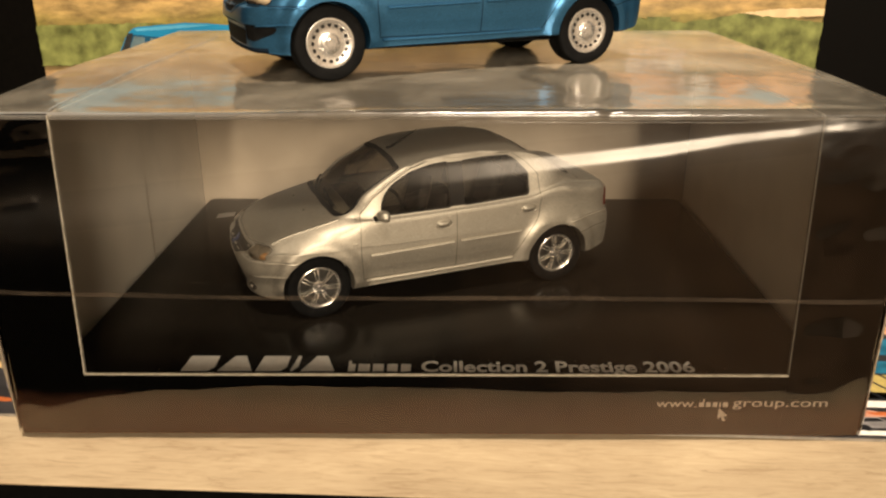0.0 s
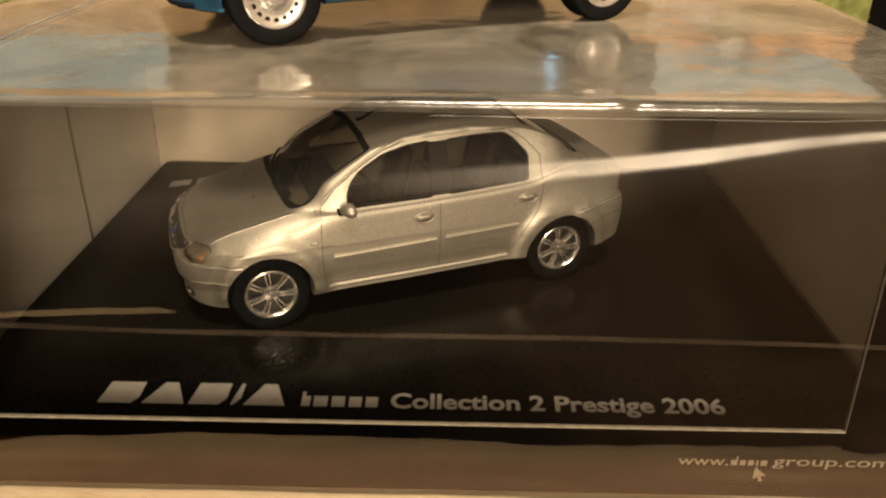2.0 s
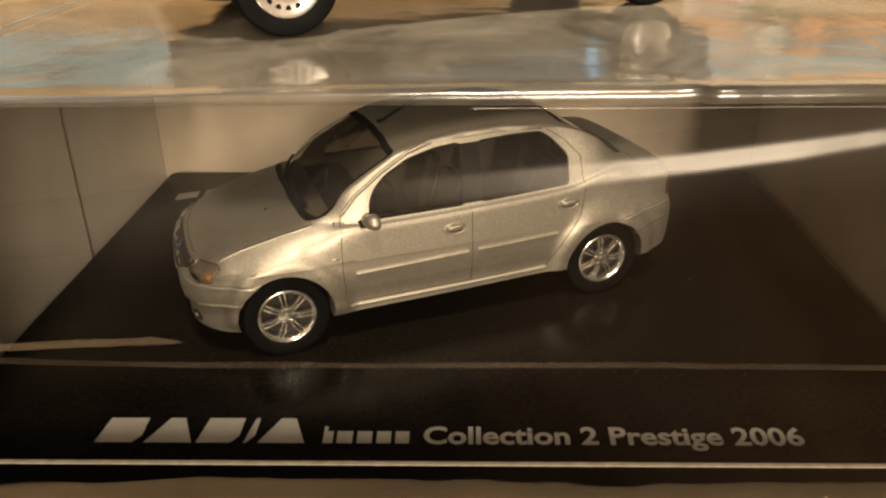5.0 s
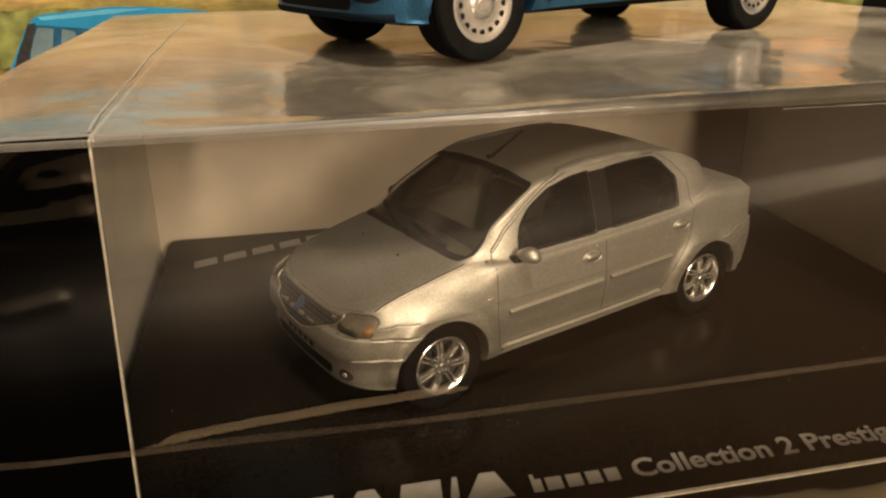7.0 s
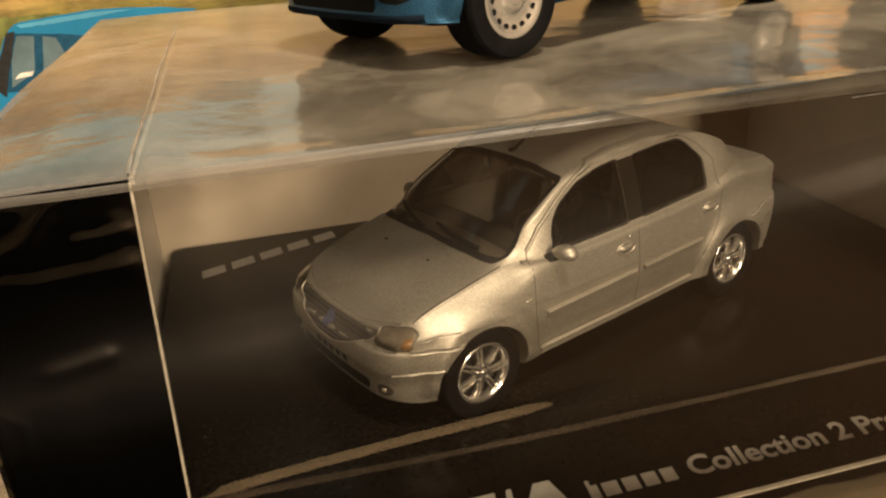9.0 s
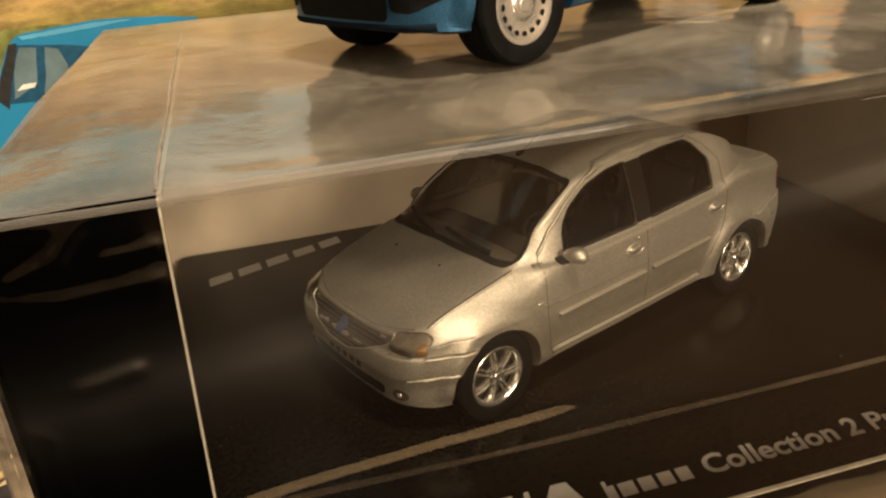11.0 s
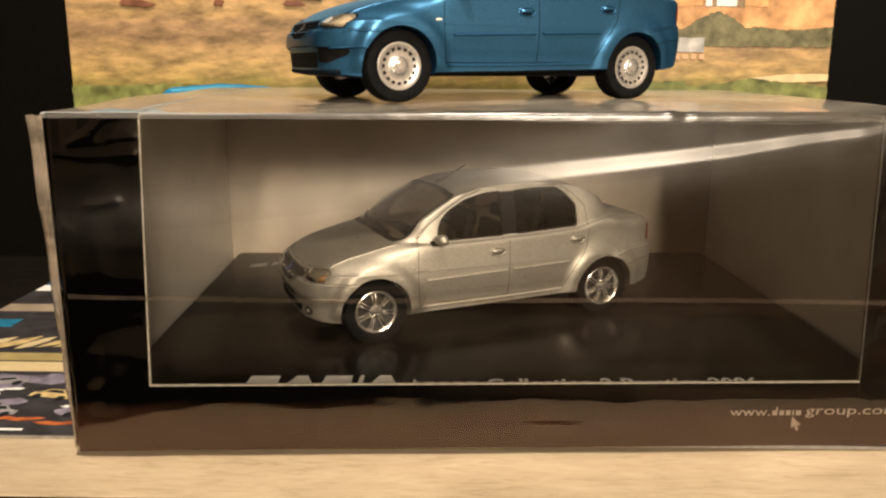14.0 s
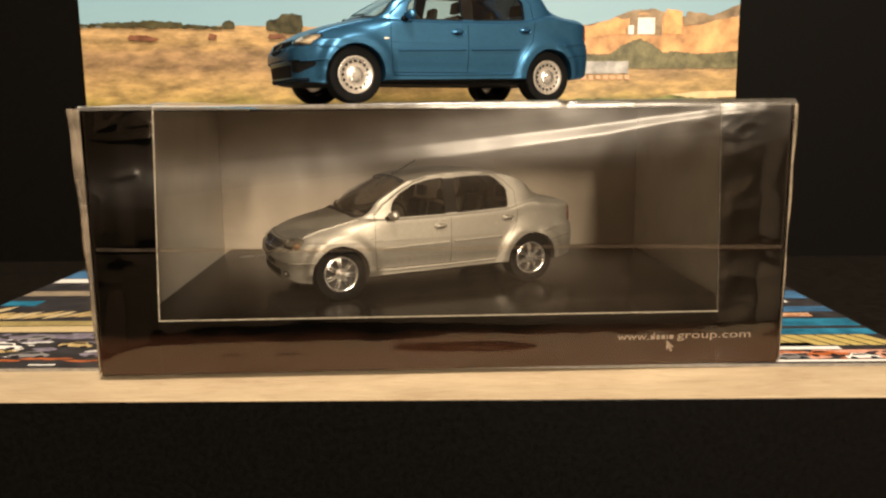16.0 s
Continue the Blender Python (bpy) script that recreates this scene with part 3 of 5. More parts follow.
def film_crease():
    """The film pressed over the window's edge on the top."""
    bm, rows = bmesh.new(), []
    for i in range(71):
        y = 0.8 + 110 * i / 70
        z = settle(WT0, y) + 0.10 + 0.75 * (1 - math.exp(-y / 2.6)) * math.exp(-y / 60)
        w = 0.13 + 0.14 * abs(noise.noise(Vector((y * 0.15, 2.0, 3.0))))
        x = WT0 + 0.25 * noise.noise(Vector((y * 0.05, 5.0, 1.0)))
        rows.append([bm.verts.new((x + s * w, y, z + (0.14 if s == 0 else 0))) for s in (-1, 0, 1)])
    for p, q in zip(rows, rows[1:]):
        for k in (0, 1):
            bm.faces.new((p[k], p[k + 1], q[k + 1], q[k]))
    return bm


def front_crease():
    """The sharp fold below the rolled edge."""
    bm, rows = bmesh.new(), []
    for i in range(121):
        x = 2 + 59.0 * i / 120
        z = BH - 1.2 + 0.5 * max(0.0, (x - 51) / 11) + 0.05 * noise.noise(Vector((x * 0.1, 0, 0)))
        w = 0.04 + 0.04 * noise.noise(Vector((x * 0.2, 4.0, 0)))
        rows.append([bm.verts.new((x, -film_lift(x, z) - o, z + s * w)) for s, o in ((-1, 0.05), (0, 0.14), (1, 0.05))])
    for p, q in zip(rows, rows[1:]):
        for k in (0, 1):
            bm.faces.new((p[k], p[k + 1], q[k + 1], q[k]))
    return bm


part("film_crease", film_crease(), M_CREASE, wrap, "pale crease pressed into the film", soft=60)
part("film_crease", front_crease(), M_CREASE, wrap, soft=60)
part("film_seam", film_seam(), M_CREASE_BAND, wrap, "milky film crease with the wood's reflection in its tint")
part("film_fold", film_fold(BX0, 1.0, -2.6), M_FOLD, wrap, "milky folded film edge", soft=60)
part("film_fold", film_fold(BX1, 0.5, 1.9), M_FOLD, wrap, soft=60)

# ---- the plinth inside ----
PLINTH_Z, SLOPE_Y, SLOPE_Z0 = 10.0, 21.0, 5.9
plinth = thing("model_plinth", "black plastic plinth with pale lettering inside the box", "plinth")


def plinth_body():
    outline = rounded([(-80.6, 3.0), (79.0, 3.0), (79.0, 124.0), (-80.6, 124.0)], 3.0, 5)
    bm = prism(outline, 0.7, PLINTH_Z, "z")
    top = [e for e in bm.edges if all(v.co.z > PLINTH_Z - 0.1 for v in e.verts)]
    bmesh.ops.bevel(bm, geom=top, offset=0.4, segments=2, affect="EDGES")
    bmesh.ops.bisect_plane(bm, geom=bm.verts[:] + bm.edges[:] + bm.faces[:], plane_co=(0, SLOPE_Y, 0), plane_no=(0, 1, 0))
    for v in bm.verts:
        if v.co.y < SLOPE_Y and v.co.z > 5:
            v.co.z -= (SLOPE_Y - v.co.y) / (SLOPE_Y - 3.0) * (PLINTH_Z - SLOPE_Z0)
    return bm


part("base", plinth_body(), M_PLINTH, plinth, soft=35)


def on_slope(x, up):
    y = 11.2 + up
    return (x, y, PLINTH_Z + 0.05 - (SLOPE_Y - y) / (SLOPE_Y - 3.0) * (PLINTH_Z - SLOPE_Z0))


def slope_poly(poly, name, parent):
    bm = bmesh.new()
    bm.faces.new([bm.verts.new(on_slope(x, u)) for x, u in poly])
    return part(name, bm, M_INK, parent)


# the maker's mark as five plain slanted blocks
for i, (a, b) in enumerate([(-55.6, -48.6), (-48.0, -40.6), (-39.9, -33.4), (-32.6, -31.0), (-30.4, -23.2)]):
    if i in (1, 4):
        m = (a + b) / 2
        slope_poly([(a, 0), (b, 0), (m + 1.7, 4.6), (m - 0.6, 4.6)], "mark_block", plinth)
    else:
        slope_poly([(a, 0), (b - 1.2, 0), (b, 1.3), (b + 0.3, 4.6), (a + 1.2, 4.6)], "mark_block", plinth)
# the model's name as plain bars
for a, b in [(-20.4, -18.9), (-18.3, -15.9), (-15.2, -12.9), (-12.2, -10.0), (-9.3, -7.2)]:
    slope_poly([(a, 0), (b, 0), (b, 2.2), (a, 2.2)], "name_bar", plinth)
slope_poly([(-20.4, 2.2), (-19.8, 2.2), (-19.8, 3.1), (-20.4, 3.1)], "name_bar", plinth)
lettering("Collection 2 Prestige 2006", -5.0, 52.6, 0.0, 3.1, on_slope, "lettering", plinth, M_INK, weight=0.026)
# a second mark near the back corner
turn = Matrix.Rotation(radians(22), 2)
for i in range(5):
    o = Vector((-73.0, 103.0)) + turn @ Vector((i * 7.2, 0))
    pts = [o + turn @ Vector(p) for p in ((0, 0), (5.7, 0), (6.9, 4.2), (1.4, 4.2))]
    bm = bmesh.new()
    bm.faces.new([bm.verts.new((p.x, p.y, PLINTH_Z + 0.05)) for p in pts])
    part("mark_block", bm, M_INK_DIM, plinth)


# a few specks of dust on the plinth
specks = random.Random(5)
bm = bmesh.new()
for i in range(30):
    x, y, r = specks.uniform(-74, 74), specks.uniform(22, 112), specks.uniform(0.05, 0.13)
    ring = [bm.verts.new((x + r * math.cos(a) * specks.uniform(0.6, 1.3), y + r * math.sin(a), PLINTH_Z + 0.02)) for a in (0.3, 1.4, 2.6, 3.7, 5.1)]
    tip = bm.verts.new((x, y, PLINTH_Z + 0.02 + r))
    for a, b in zip(ring, ring[1:] + ring[:1]):
        bm.faces.new((a, b, tip))
tagged(part("dust", bm, M_INK_DULL, None), "pale specks of dust scattered on the black plinth", "dust", kind="stuff")


# ---- landscape picture behind ----
def print_mat():
    n = Nodes("landscape_print_ink")
    t = n.node("ShaderNodeTexCoord")
    sep = n.node("ShaderNodeSeparateXYZ")
    n.link(t.outputs["Object"], sep.inputs[0])
    v = n.coords(scale=(1, 1, 3.0))
    tuft = n.noise(v, 170, 6, 0.65)
    broad = n.noise(v, 75, 5, 0.65)
    warp = n.math("MULTIPLY", n.math("SUBTRACT", n.noise(n.coords(scale=(1, 1, 1.5)), 60, 4), 0.5), 0.010)
    h = n.math("ADD", sep.outputs["Z"], warp)
    level = n.math("MULTIPLY", h, 1 / 0.2)
    band = n.ramp(level, [(0.0, (0.42, 0.27, 0.15)), (0.24, (0.45, 0.29, 0.16)), (0.265, (0.12, 0.14, 0.025)), (0.325, (0.20, 0.19, 0.04)),
                          (0.35, (0.44, 0.31, 0.12)), (0.385, (0.42, 0.28, 0.13)), (0.405, (0.29, 0.185, 0.105)), (0.435, (0.31, 0.20, 0.115)), (0.455, (0.47, 0.31, 0.14)), (0.485, (0.52, 0.35, 0.18))])
    grass = n.mix(0.55, band, n.ramp(tuft, [(0.32, (0.13, 0.085, 0.04)), (0.5, (0.40, 0.27, 0.10)), (0.7, (0.64, 0.45, 0.20))]), "MIX")
    grass = n.mix(0.6, grass, n.mix(1.0, band, n.ramp(broad, [(0.36, (0.25, 0.25, 0.27)), (0.5, (0.8, 0.8, 0.8)), (0.64, (1.5, 1.45, 1.35))]), "MULTIPLY"))
    sky = n.ramp(level, [(0.48, (0.175, 0.29, 0.35)), (0.75, (0.13, 0.245, 0.335)), (1.0, (0.12, 0.24, 0.37))])
    line = n.math("GREATER_THAN", n.math("ADD", sep.outputs["Z"], n.math("MULTIPLY", warp, 0.25)), 0.0975)
    col = n.mix(line, n.mix(1.0, grass, (0.70, 0.69, 0.67), "MULTIPLY"), sky)
    return n.set(Base_Color=col, Roughness=0.4, Specular_IOR_Level=0.2)


PICTURE_Y = 146.0
picture = thing("landscape_picture", "printed landscape picture of dry fields standing behind the box", "picture")
part("print_sheet", box(-140.5, 128.0, PICTURE_Y, PICTURE_Y + 1.2, SHELF_TOP, 196, 0.2), print_mat(), picture)
M_P_HILL = plain("ink_ochre_hill", (0.45, 0.24, 0.10), 0.4, spec=0.15, spread=0.45, scale=140)
M_P_ROCK = plain("ink_orange_rock", (0.52, 0.26, 0.10), 0.4, spec=0.15, spread=0.35, scale=200)
M_P_HILL2 = plain("ink_dark_hill", (0.20, 0.14, 0.08), 0.4, spec=0.15, spread=0.5, scale=170)
M_P_EARTH = plain("ink_red_brown_earth", (0.13, 0.055, 0.03), 0.4, spec=0.15, spread=0.4, scale=200)
M_P_SHRUB = plain("ink_green_shrub", (0.04, 0.036, 0.016), 0.4, spec=0.15, spread=0.6, scale=260)
M_P_HEDGE = plain("ink_dull_green_hedge", (0.11, 0.10, 0.05), 0.4, spec=0.15, spread=0.6, scale=220)
M_P_GREEN = plain("ink_green_meadow", (0.12, 0.13, 0.04), 0.4, spec=0.15, spread=0.6, scale=180)
M_P_WHITE = plain("ink_pale_building", (0.62, 0.58, 0.52), 0.4, spec=0.15, spread=0.15)
M_P_BLUE = plain("ink_bright_blue", (0.012, 0.15, 0.29), 0.4, spec=0.15, spread=0.12, scale=60)
M_P_BLUELIGHT = plain("ink_sky_blue_sheen", (0.07, 0.27, 0.42), 0.4, spec=0.15, spread=0.2, scale=80)
M_P_BLUEDARK = plain("ink_deep_blue", (0.009, 0.055, 0.105), 0.4, spec=0.15, spread=0.2)
M_P_PANE = plain("ink_grey_pane", (0.08, 0.12, 0.135), 0.4, spec=0.15, spread=0.3, scale=120)
M_P_FENCE = plain("ink_grey_fence", (0.30, 0.29, 0.27), 0.4, spec=0.15, spread=0.4, scale=200)
M_P_DARK = plain("ink_black", (0.02, 0.02, 0.02), 0.4, spec=0.15, spread=0.2)
M_P_TERRACOTTA = plain("ink_terracotta", (0.50, 0.27, 0.16), 0.4, spec=0.15, spread=0.2)
M_P_ROAD = plain("ink_tan_track", (0.50, 0.38, 0.21), 0.4, spec=0.15, spread=0.2, scale=160)
LAYER = [0.0, 0.0]


def ink(name, poly, material, jag=0.0):
    """A flat printed shape on the picture, each a hair above the last."""
    LAYER[0] += 0.03
    pts = poly
    if jag:
        pts = []
        for i, a in enumerate(poly):
            b = poly[(i + 1) % len(poly)]
            n = max(1, int(math.dist(a, b) / 0.45))
            for k in range(n):
                x, z = a[0] + (b[0] - a[0]) * k / n, a[1] + (b[1] - a[1]) * k / n
                p, q = Vector((x * 0.5, z * 0.5, 3)), Vector((x * 1.7, z * 1.7, 8))
                pts.append((x + jag * (0.8 * noise.noise(p) + 0.35 * noise.noise(q)), z + jag * (noise.noise(p + Vector((7, 0, 5))) + 0.5 * noise.noise(q + Vector((5, 3, 0))))))
    bm = bmesh.new()
    bm.faces.new([bm.verts.new((x, PICTURE_Y - 0.02 - LAYER[0], z)) for x, z in pts])
    bmesh.ops.triangulate(bm, faces=bm.faces)
    return part(name, bm, material, picture)


ink("printed_far_hill", [(20, 94), (45, 95), (60, 97), (72, 99), (82, 103), (92, 104), (100, 101.5), (112, 100), (119, 102), (127.8, 106), (127.8, 88), (20, 88)], M_P_HILL2, 0.5)
ink("printed_ochre_hill", [(20, 92), (50, 95), (66, 97), (76, 98.5), (88, 102.5), (100, 99.5), (110, 97), (118, 99), (127.8, 101), (127.8, 86), (20, 86)], M_P_HILL, 0.6)
ink("printed_shade", [(82.0, 93.4), (95.5, 93.4), (95.5, 102.0), (82.0, 101.4)], M_P_HILL2, 0.4)
ink("printed_building", [(85.5, 93.8), (92.6, 93.8), (92.6, 100.4), (85.5, 100.4)], M_P_WHITE)
ink("printed_building", [(81.6, 93.8), (83.8, 93.8), (83.8, 97.4), (81.6, 97.4)], M_P_WHITE)
ink("printed_rock", [(62, 92.5), (80.5, 94.0), (80.5, 99.6), (76, 100.4), (66, 97.2), (60, 96.4)], M_P_ROCK, 0.5)
ink("printed_rock", [(96.5, 94.0), (104, 93.5), (104, 102.6), (98, 104.0), (96.5, 103.0)], M_P_ROCK, 0.5)
ink("printed_far_wood", [(104.5, 97), (112, 98.5), (118, 100), (114, 102), (106, 102.8)], M_P_HILL2, 0.5)
ink("printed_hedge", [(46, 80), (127.8, 80), (127.8, 87), (112, 85.5), (100, 87), (90, 86), (80, 88.5), (72, 85), (60, 86.5), (46, 84)], M_P_HEDGE, 0.6)
ink("printed_tree", [(76, 84), (95, 84), (96, 87), (91, 90.5), (86, 92), (81, 90), (77, 88)], M_P_HEDGE, 0.8)
ink("printed_fence", [(62, 78), (82, 78), (82, 83.0), (62, 83.0)], M_P_FENCE, 0.2)
for k in range(7):
    ink("printed_post", [(62.5 + k * 3.0, 75.6), (64.3 + k * 3.0, 75.6), (64.3 + k * 3.0, 77.2), (62.5 + k * 3.0, 77.2)], M_P_TERRACOTTA, 0.2)
ink("printed_track", [(98, 67.0), (127.8, 68.2), (127.8, 70.6), (112, 70.6), (98, 68.8)], M_P_ROAD, 0.3)
ink("printed_bush", [(-66.5, 96.0), (-63, 95.6), (-61, 95.0), (-53, 94.2), (-51.6, 97), (-52, 101.8), (-56, 102.4), (-60, 102.2), (-61.8, 100.6), (-66, 99.6)], M_P_SHRUB, 0.7)
ink("printed_bush", [(-84, 96.8), (-79, 96.6), (-79, 99), (-81, 100), (-84, 99)], M_P_SHRUB, 0.5)
ink("printed_tree_line", [(-140.3, 97.4), (-100, 97.0), (-100, 98.6), (-112, 99.8), (-122, 99.2), (-140.3, 98.6)], M_P_SHRUB, 0.7)
ink("printed_tree_line", [(-100, 96.8), (-84, 96.4), (-84, 97.4), (-100, 98.4)], M_P_SHRUB, 0.5)
ink("printed_ditch", [(-122, 92.5), (-112, 91.6), (-109, 92.6), (-114, 94.0), (-121, 94.2)], M_P_EARTH, 0.4)
ink("printed_ditch", [(-90, 92.5), (-87, 92.4), (-86, 94), (-89, 95)], M_P_EARTH, 0.4)
ink("printed_ditch", [(-66, 92.8), (-58, 92.4), (-60, 94.2), (-65, 94.4)], M_P_EARTH, 0.4)
ink("printed_green_meadow", [(60, 30), (127.8, 30), (127.8, 66), (100, 69), (80, 66), (60, 68)], M_P_GREEN, 0.5)
ink("printed_green_meadow", [(-140.3, 51.5), (-70, 53), (-70, 64), (-100, 66), (-140.3, 65)], M_P_GREEN, 0.5)
# the blue car in the picture
ink("printed_car", [(-121, 30.8), (-60, 30.8), (-60, 58.8), (-66, 64.2), (-73.8, 65.2), (-82, 65.8), (-89.3, 66.0), (-98.9, 65.2), (-105.5, 64.6), (-107.2, 64.2), (-108.4, 63.3), (-110.4, 60.9), (-113.2, 55.6), (-115.4, 51.7), (-118.5, 44.3)], M_P_BLUE, 0.1)
ink("printed_car_roof", [(-106.8, 64.0), (-98.9, 64.7), (-89.3, 65.4), (-80, 65.3), (-89.3, 64.3), (-99, 63.6), (-106.0, 63.2)], M_P_BLUELIGHT, 0.15)
ink("printed_car_window", [(-108.2, 62.2), (-98.2, 61.2), (-91.5, 60.0), (-91.5, 48.6), (-112.6, 48.6)], M_P_BLUEDARK, 0.12)
ink("printed_car_window", [(-107.3, 61.6), (-103.6, 61.1), (-105.4, 52.7), (-111.3, 49.6), (-109.7, 56.3)], M_P_PANE, 0.1)
ink("printed_car_window", [(-101.7, 61.0), (-98.9, 60.4), (-97.6, 56.5), (-97.4, 50.4), (-104.4, 50.4), (-103.2, 53.6)], M_P_PANE, 0.1)
ink("printed_car_pillar", [(-109.4, 62.3), (-107.5, 62.6), (-108.6, 59.2), (-111.0, 53.4), (-113.0, 47.5), (-115.3, 50.1), (-113.0, 55.2)], M_P_DARK, 0.15)
ink("printed_car_mirror", [(-110.2, 51.6), (-108.6, 52.9), (-105.6, 53.0), (-106.1, 52.0)], M_P_WHITE, 0.1)
ink("printed_road_sign", [(68, 60), (76, 60), (76, 68), (68, 68)], M_P_GREEN)


# ---- magazines lying under the box ----
def cover_mat(name, stops, scale, seed):
    n = Nodes(name)
    t = n.node("ShaderNodeTexCoord")
    sep = n.node("ShaderNodeSeparateXYZ")
    n.link(t.outputs["Object"], sep.inputs[0])
    m = n.node("ShaderNodeMapping")
    m.inputs["Location"].default_value = (seed, seed * 0.3, 0)
    n.link(t.outputs["Object"], m.inputs["Vector"])
    f = n.noise(m.outputs[0], scale, 5, 0.7, 0.8)
    base = n.ramp(n.math("MULTIPLY", sep.outputs["Y"], 1 / 0.15), stops)
    spots = n.ramp(f, [(0.36, (0.02, 0.02, 0.03)), (0.44, (0.25, 0.20, 0.16)), (0.52, (0.75, 0.62, 0.42)), (0.60, (0.30, 0.34, 0.42)), (0.68, (0.70, 0.66, 0.60))])
    col = n.mix(0.5, base, spots)
    return n.set(Base_Color=col, Roughness=0.25, Coat_Weight=0.4)


M_PAPER = plain("magazine_page_edges", (0.22, 0.20, 0.17), 0.8)
M_COVER_A = plain("glossy_black_cover", (0.03, 0.028, 0.03), 0.3, spread=0.4, scale=200)
magazine = thing("magazine", "glossy printed magazine lying flat under the display box", "magazine", SHELF)
part("page_block", box(-150, 121, 3.4, 146, SHELF_TOP + 0.02, -0.28, 0.1), M_PAPER, magazine)
part("cover", box(-150.5, 121.5, 3.0, 146, -0.26, -0.06, 0.05), M_COVER_A, magazine, "dark glossy printed cover")


def cover_print(name, x0, x1, y0, y1, material, skew=0.0):
    bm = bmesh.new()
    bm.faces.new([bm.verts.new(p) for p in ((x0, y0, -0.045), (x1, y0, -0.045), (x1 + skew, y1, -0.045), (x0 + skew, y1, -0.045))])
    return part(name, bm, material, magazine)


M_C_ORANGE = cover_mat("cover_orange_print", [(0.0, (0.55, 0.14, 0.03)), (1.0, (0.6, 0.3, 0.1))], 260, 1.0)
M_C_CREAM = plain("cover_cream_band", (0.48, 0.38, 0.21), 0.3, spread=0.1)
M_C_WHITE = plain("cover_white_band", (0.72, 0.70, 0.66), 0.3, spread=0.08)
M_C_BLUE = plain("cover_blue_band", (0.02, 0.13, 0.22), 0.3, spread=0.5, scale=130)
M_C_SKY = plain("cover_sky_band", (0.05, 0.13, 0.25), 0.3, spread=0.4, scale=60)
M_C_YELLOW = plain("cover_yellow_stripe", (0.42, 0.33, 0.11), 0.3, spread=0.2)
M_C_BLACK = plain("cover_black_band", (0.012, 0.012, 0.014), 0.3)


def cover_shapes(name, x0, x1, y0, y1, count, size, material, seed):
    """Small printed shapes scattered over a band of the cover."""
    rng = random.Random(seed)
    bm = bmesh.new()
    for i in range(count):
        cx, cy, r = rng.uniform(x0, x1), rng.uniform(y0, y1), size * rng.uniform(0.4, 1.4)
        turn_by, n = rng.uniform(0, 6.28), rng.randint(5, 9)
        long = rng.uniform(1.2, 3.6)
        pts = [(cx + long * r * math.cos(turn_by + 6.283 * k / n) * rng.uniform(0.35, 1.3), cy + r * math.sin(turn_by + 6.283 * k / n) * rng.uniform(0.35, 1.3)) for k in range(n)]
        bm.faces.new([bm.verts.new((x, min(max(y, y0), y1), -0.04 + 0.0004 * (i % 40) + 0.003 * (seed % 5))) for x, y in pts])
    return tagged(part(name, bm, material, magazine), kind="stuff")


M_C_GOLD = plain("cover_gold_ink", (0.42, 0.31, 0.14), 0.3, spread=0.4, scale=300)
M_C_GREY = plain("cover_grey_ink", (0.20, 0.19, 0.19), 0.3, spread=0.4, scale=300)
M_C_RUST = plain("cover_rust_ink", (0.36, 0.10, 0.03), 0.3, spread=0.4, scale=300)
M_C_MAUVE = plain("cover_mauve_ink", (0.17, 0.15, 0.19), 0.3, spread=0.5, scale=260)
M_C_TAN = plain("cover_tan_band", (0.26, 0.21, 0.15), 0.3, spread=0.2, scale=120)
M_C_PINK = plain("cover_pink_ink", (0.52, 0.26, 0.18), 0.3, spread=0.35, scale=260)
M_C_OLIVE = plain("cover_olive_band", (0.28, 0.22, 0.09), 0.3, spread=0.2, scale=160)


def cover_vehicle(x, y, size, lean, material):
    """A small vehicle printed from the side: a low body and a roof, with dark wheels."""
    LAYER[1] += 0.0004
    c, d = math.cos(radians(lean)), math.sin(radians(lean))
    shape = [(-1.0, 0), (1.0, 0), (1.02, 0.30), (0.62, 0.42), (0.34, 0.72), (-0.35, 0.74), (-0.66, 0.42), (-1.0, 0.34)]
    bm = bmesh.new()
    bm.faces.new([bm.verts.new((x + size * (u * c - v * d), y + size * (u * d + v * c) * 1.25, -0.025 + LAYER[1])) for u, v in shape])
    van = part("cover_vehicle", bm, material, magazine)
    rings = [[(wx + 0.22 * math.cos(a), 0.02 + 0.22 * math.sin(a)) for a in [math.pi * 2 * k / 10 for k in range(10)]] for wx in (-0.6, 0.6)]
    for name, outline in (("printed_wheel", rings[0]), ("printed_wheel", rings[1]), ("printed_pane", [(-0.5, 0.42), (0.5, 0.42), (0.28, 0.65), (-0.28, 0.66)])):
        bm = bmesh.new()
        bm.faces.new([bm.verts.new((x + size * (u * c - v * d), y + size * (u * d + v * c) * 1.25, -0.0245 + LAYER[1])) for u, v in outline])
        part(name, bm, M_C_BLACK, van)


def cover_feather(x, y, long, wide, lean, material):
    """A slanting pointed stroke of ink."""
    LAYER[1] += 0.0004
    c, d = math.cos(radians(lean)), math.sin(radians(lean))
    shape = [(0, 0), (0.35, 0.5), (0.75, 0.42), (1.0, 0.05), (0.7, -0.4), (0.3, -0.5)]
    bm = bmesh.new()
    bm.faces.new([bm.verts.new((x + u * long * c - v * wide * d, y + u * long * d + v * wide * c, -0.025 + LAYER[1])) for u, v in shape])
    part("cover_print", bm, material, magazine)


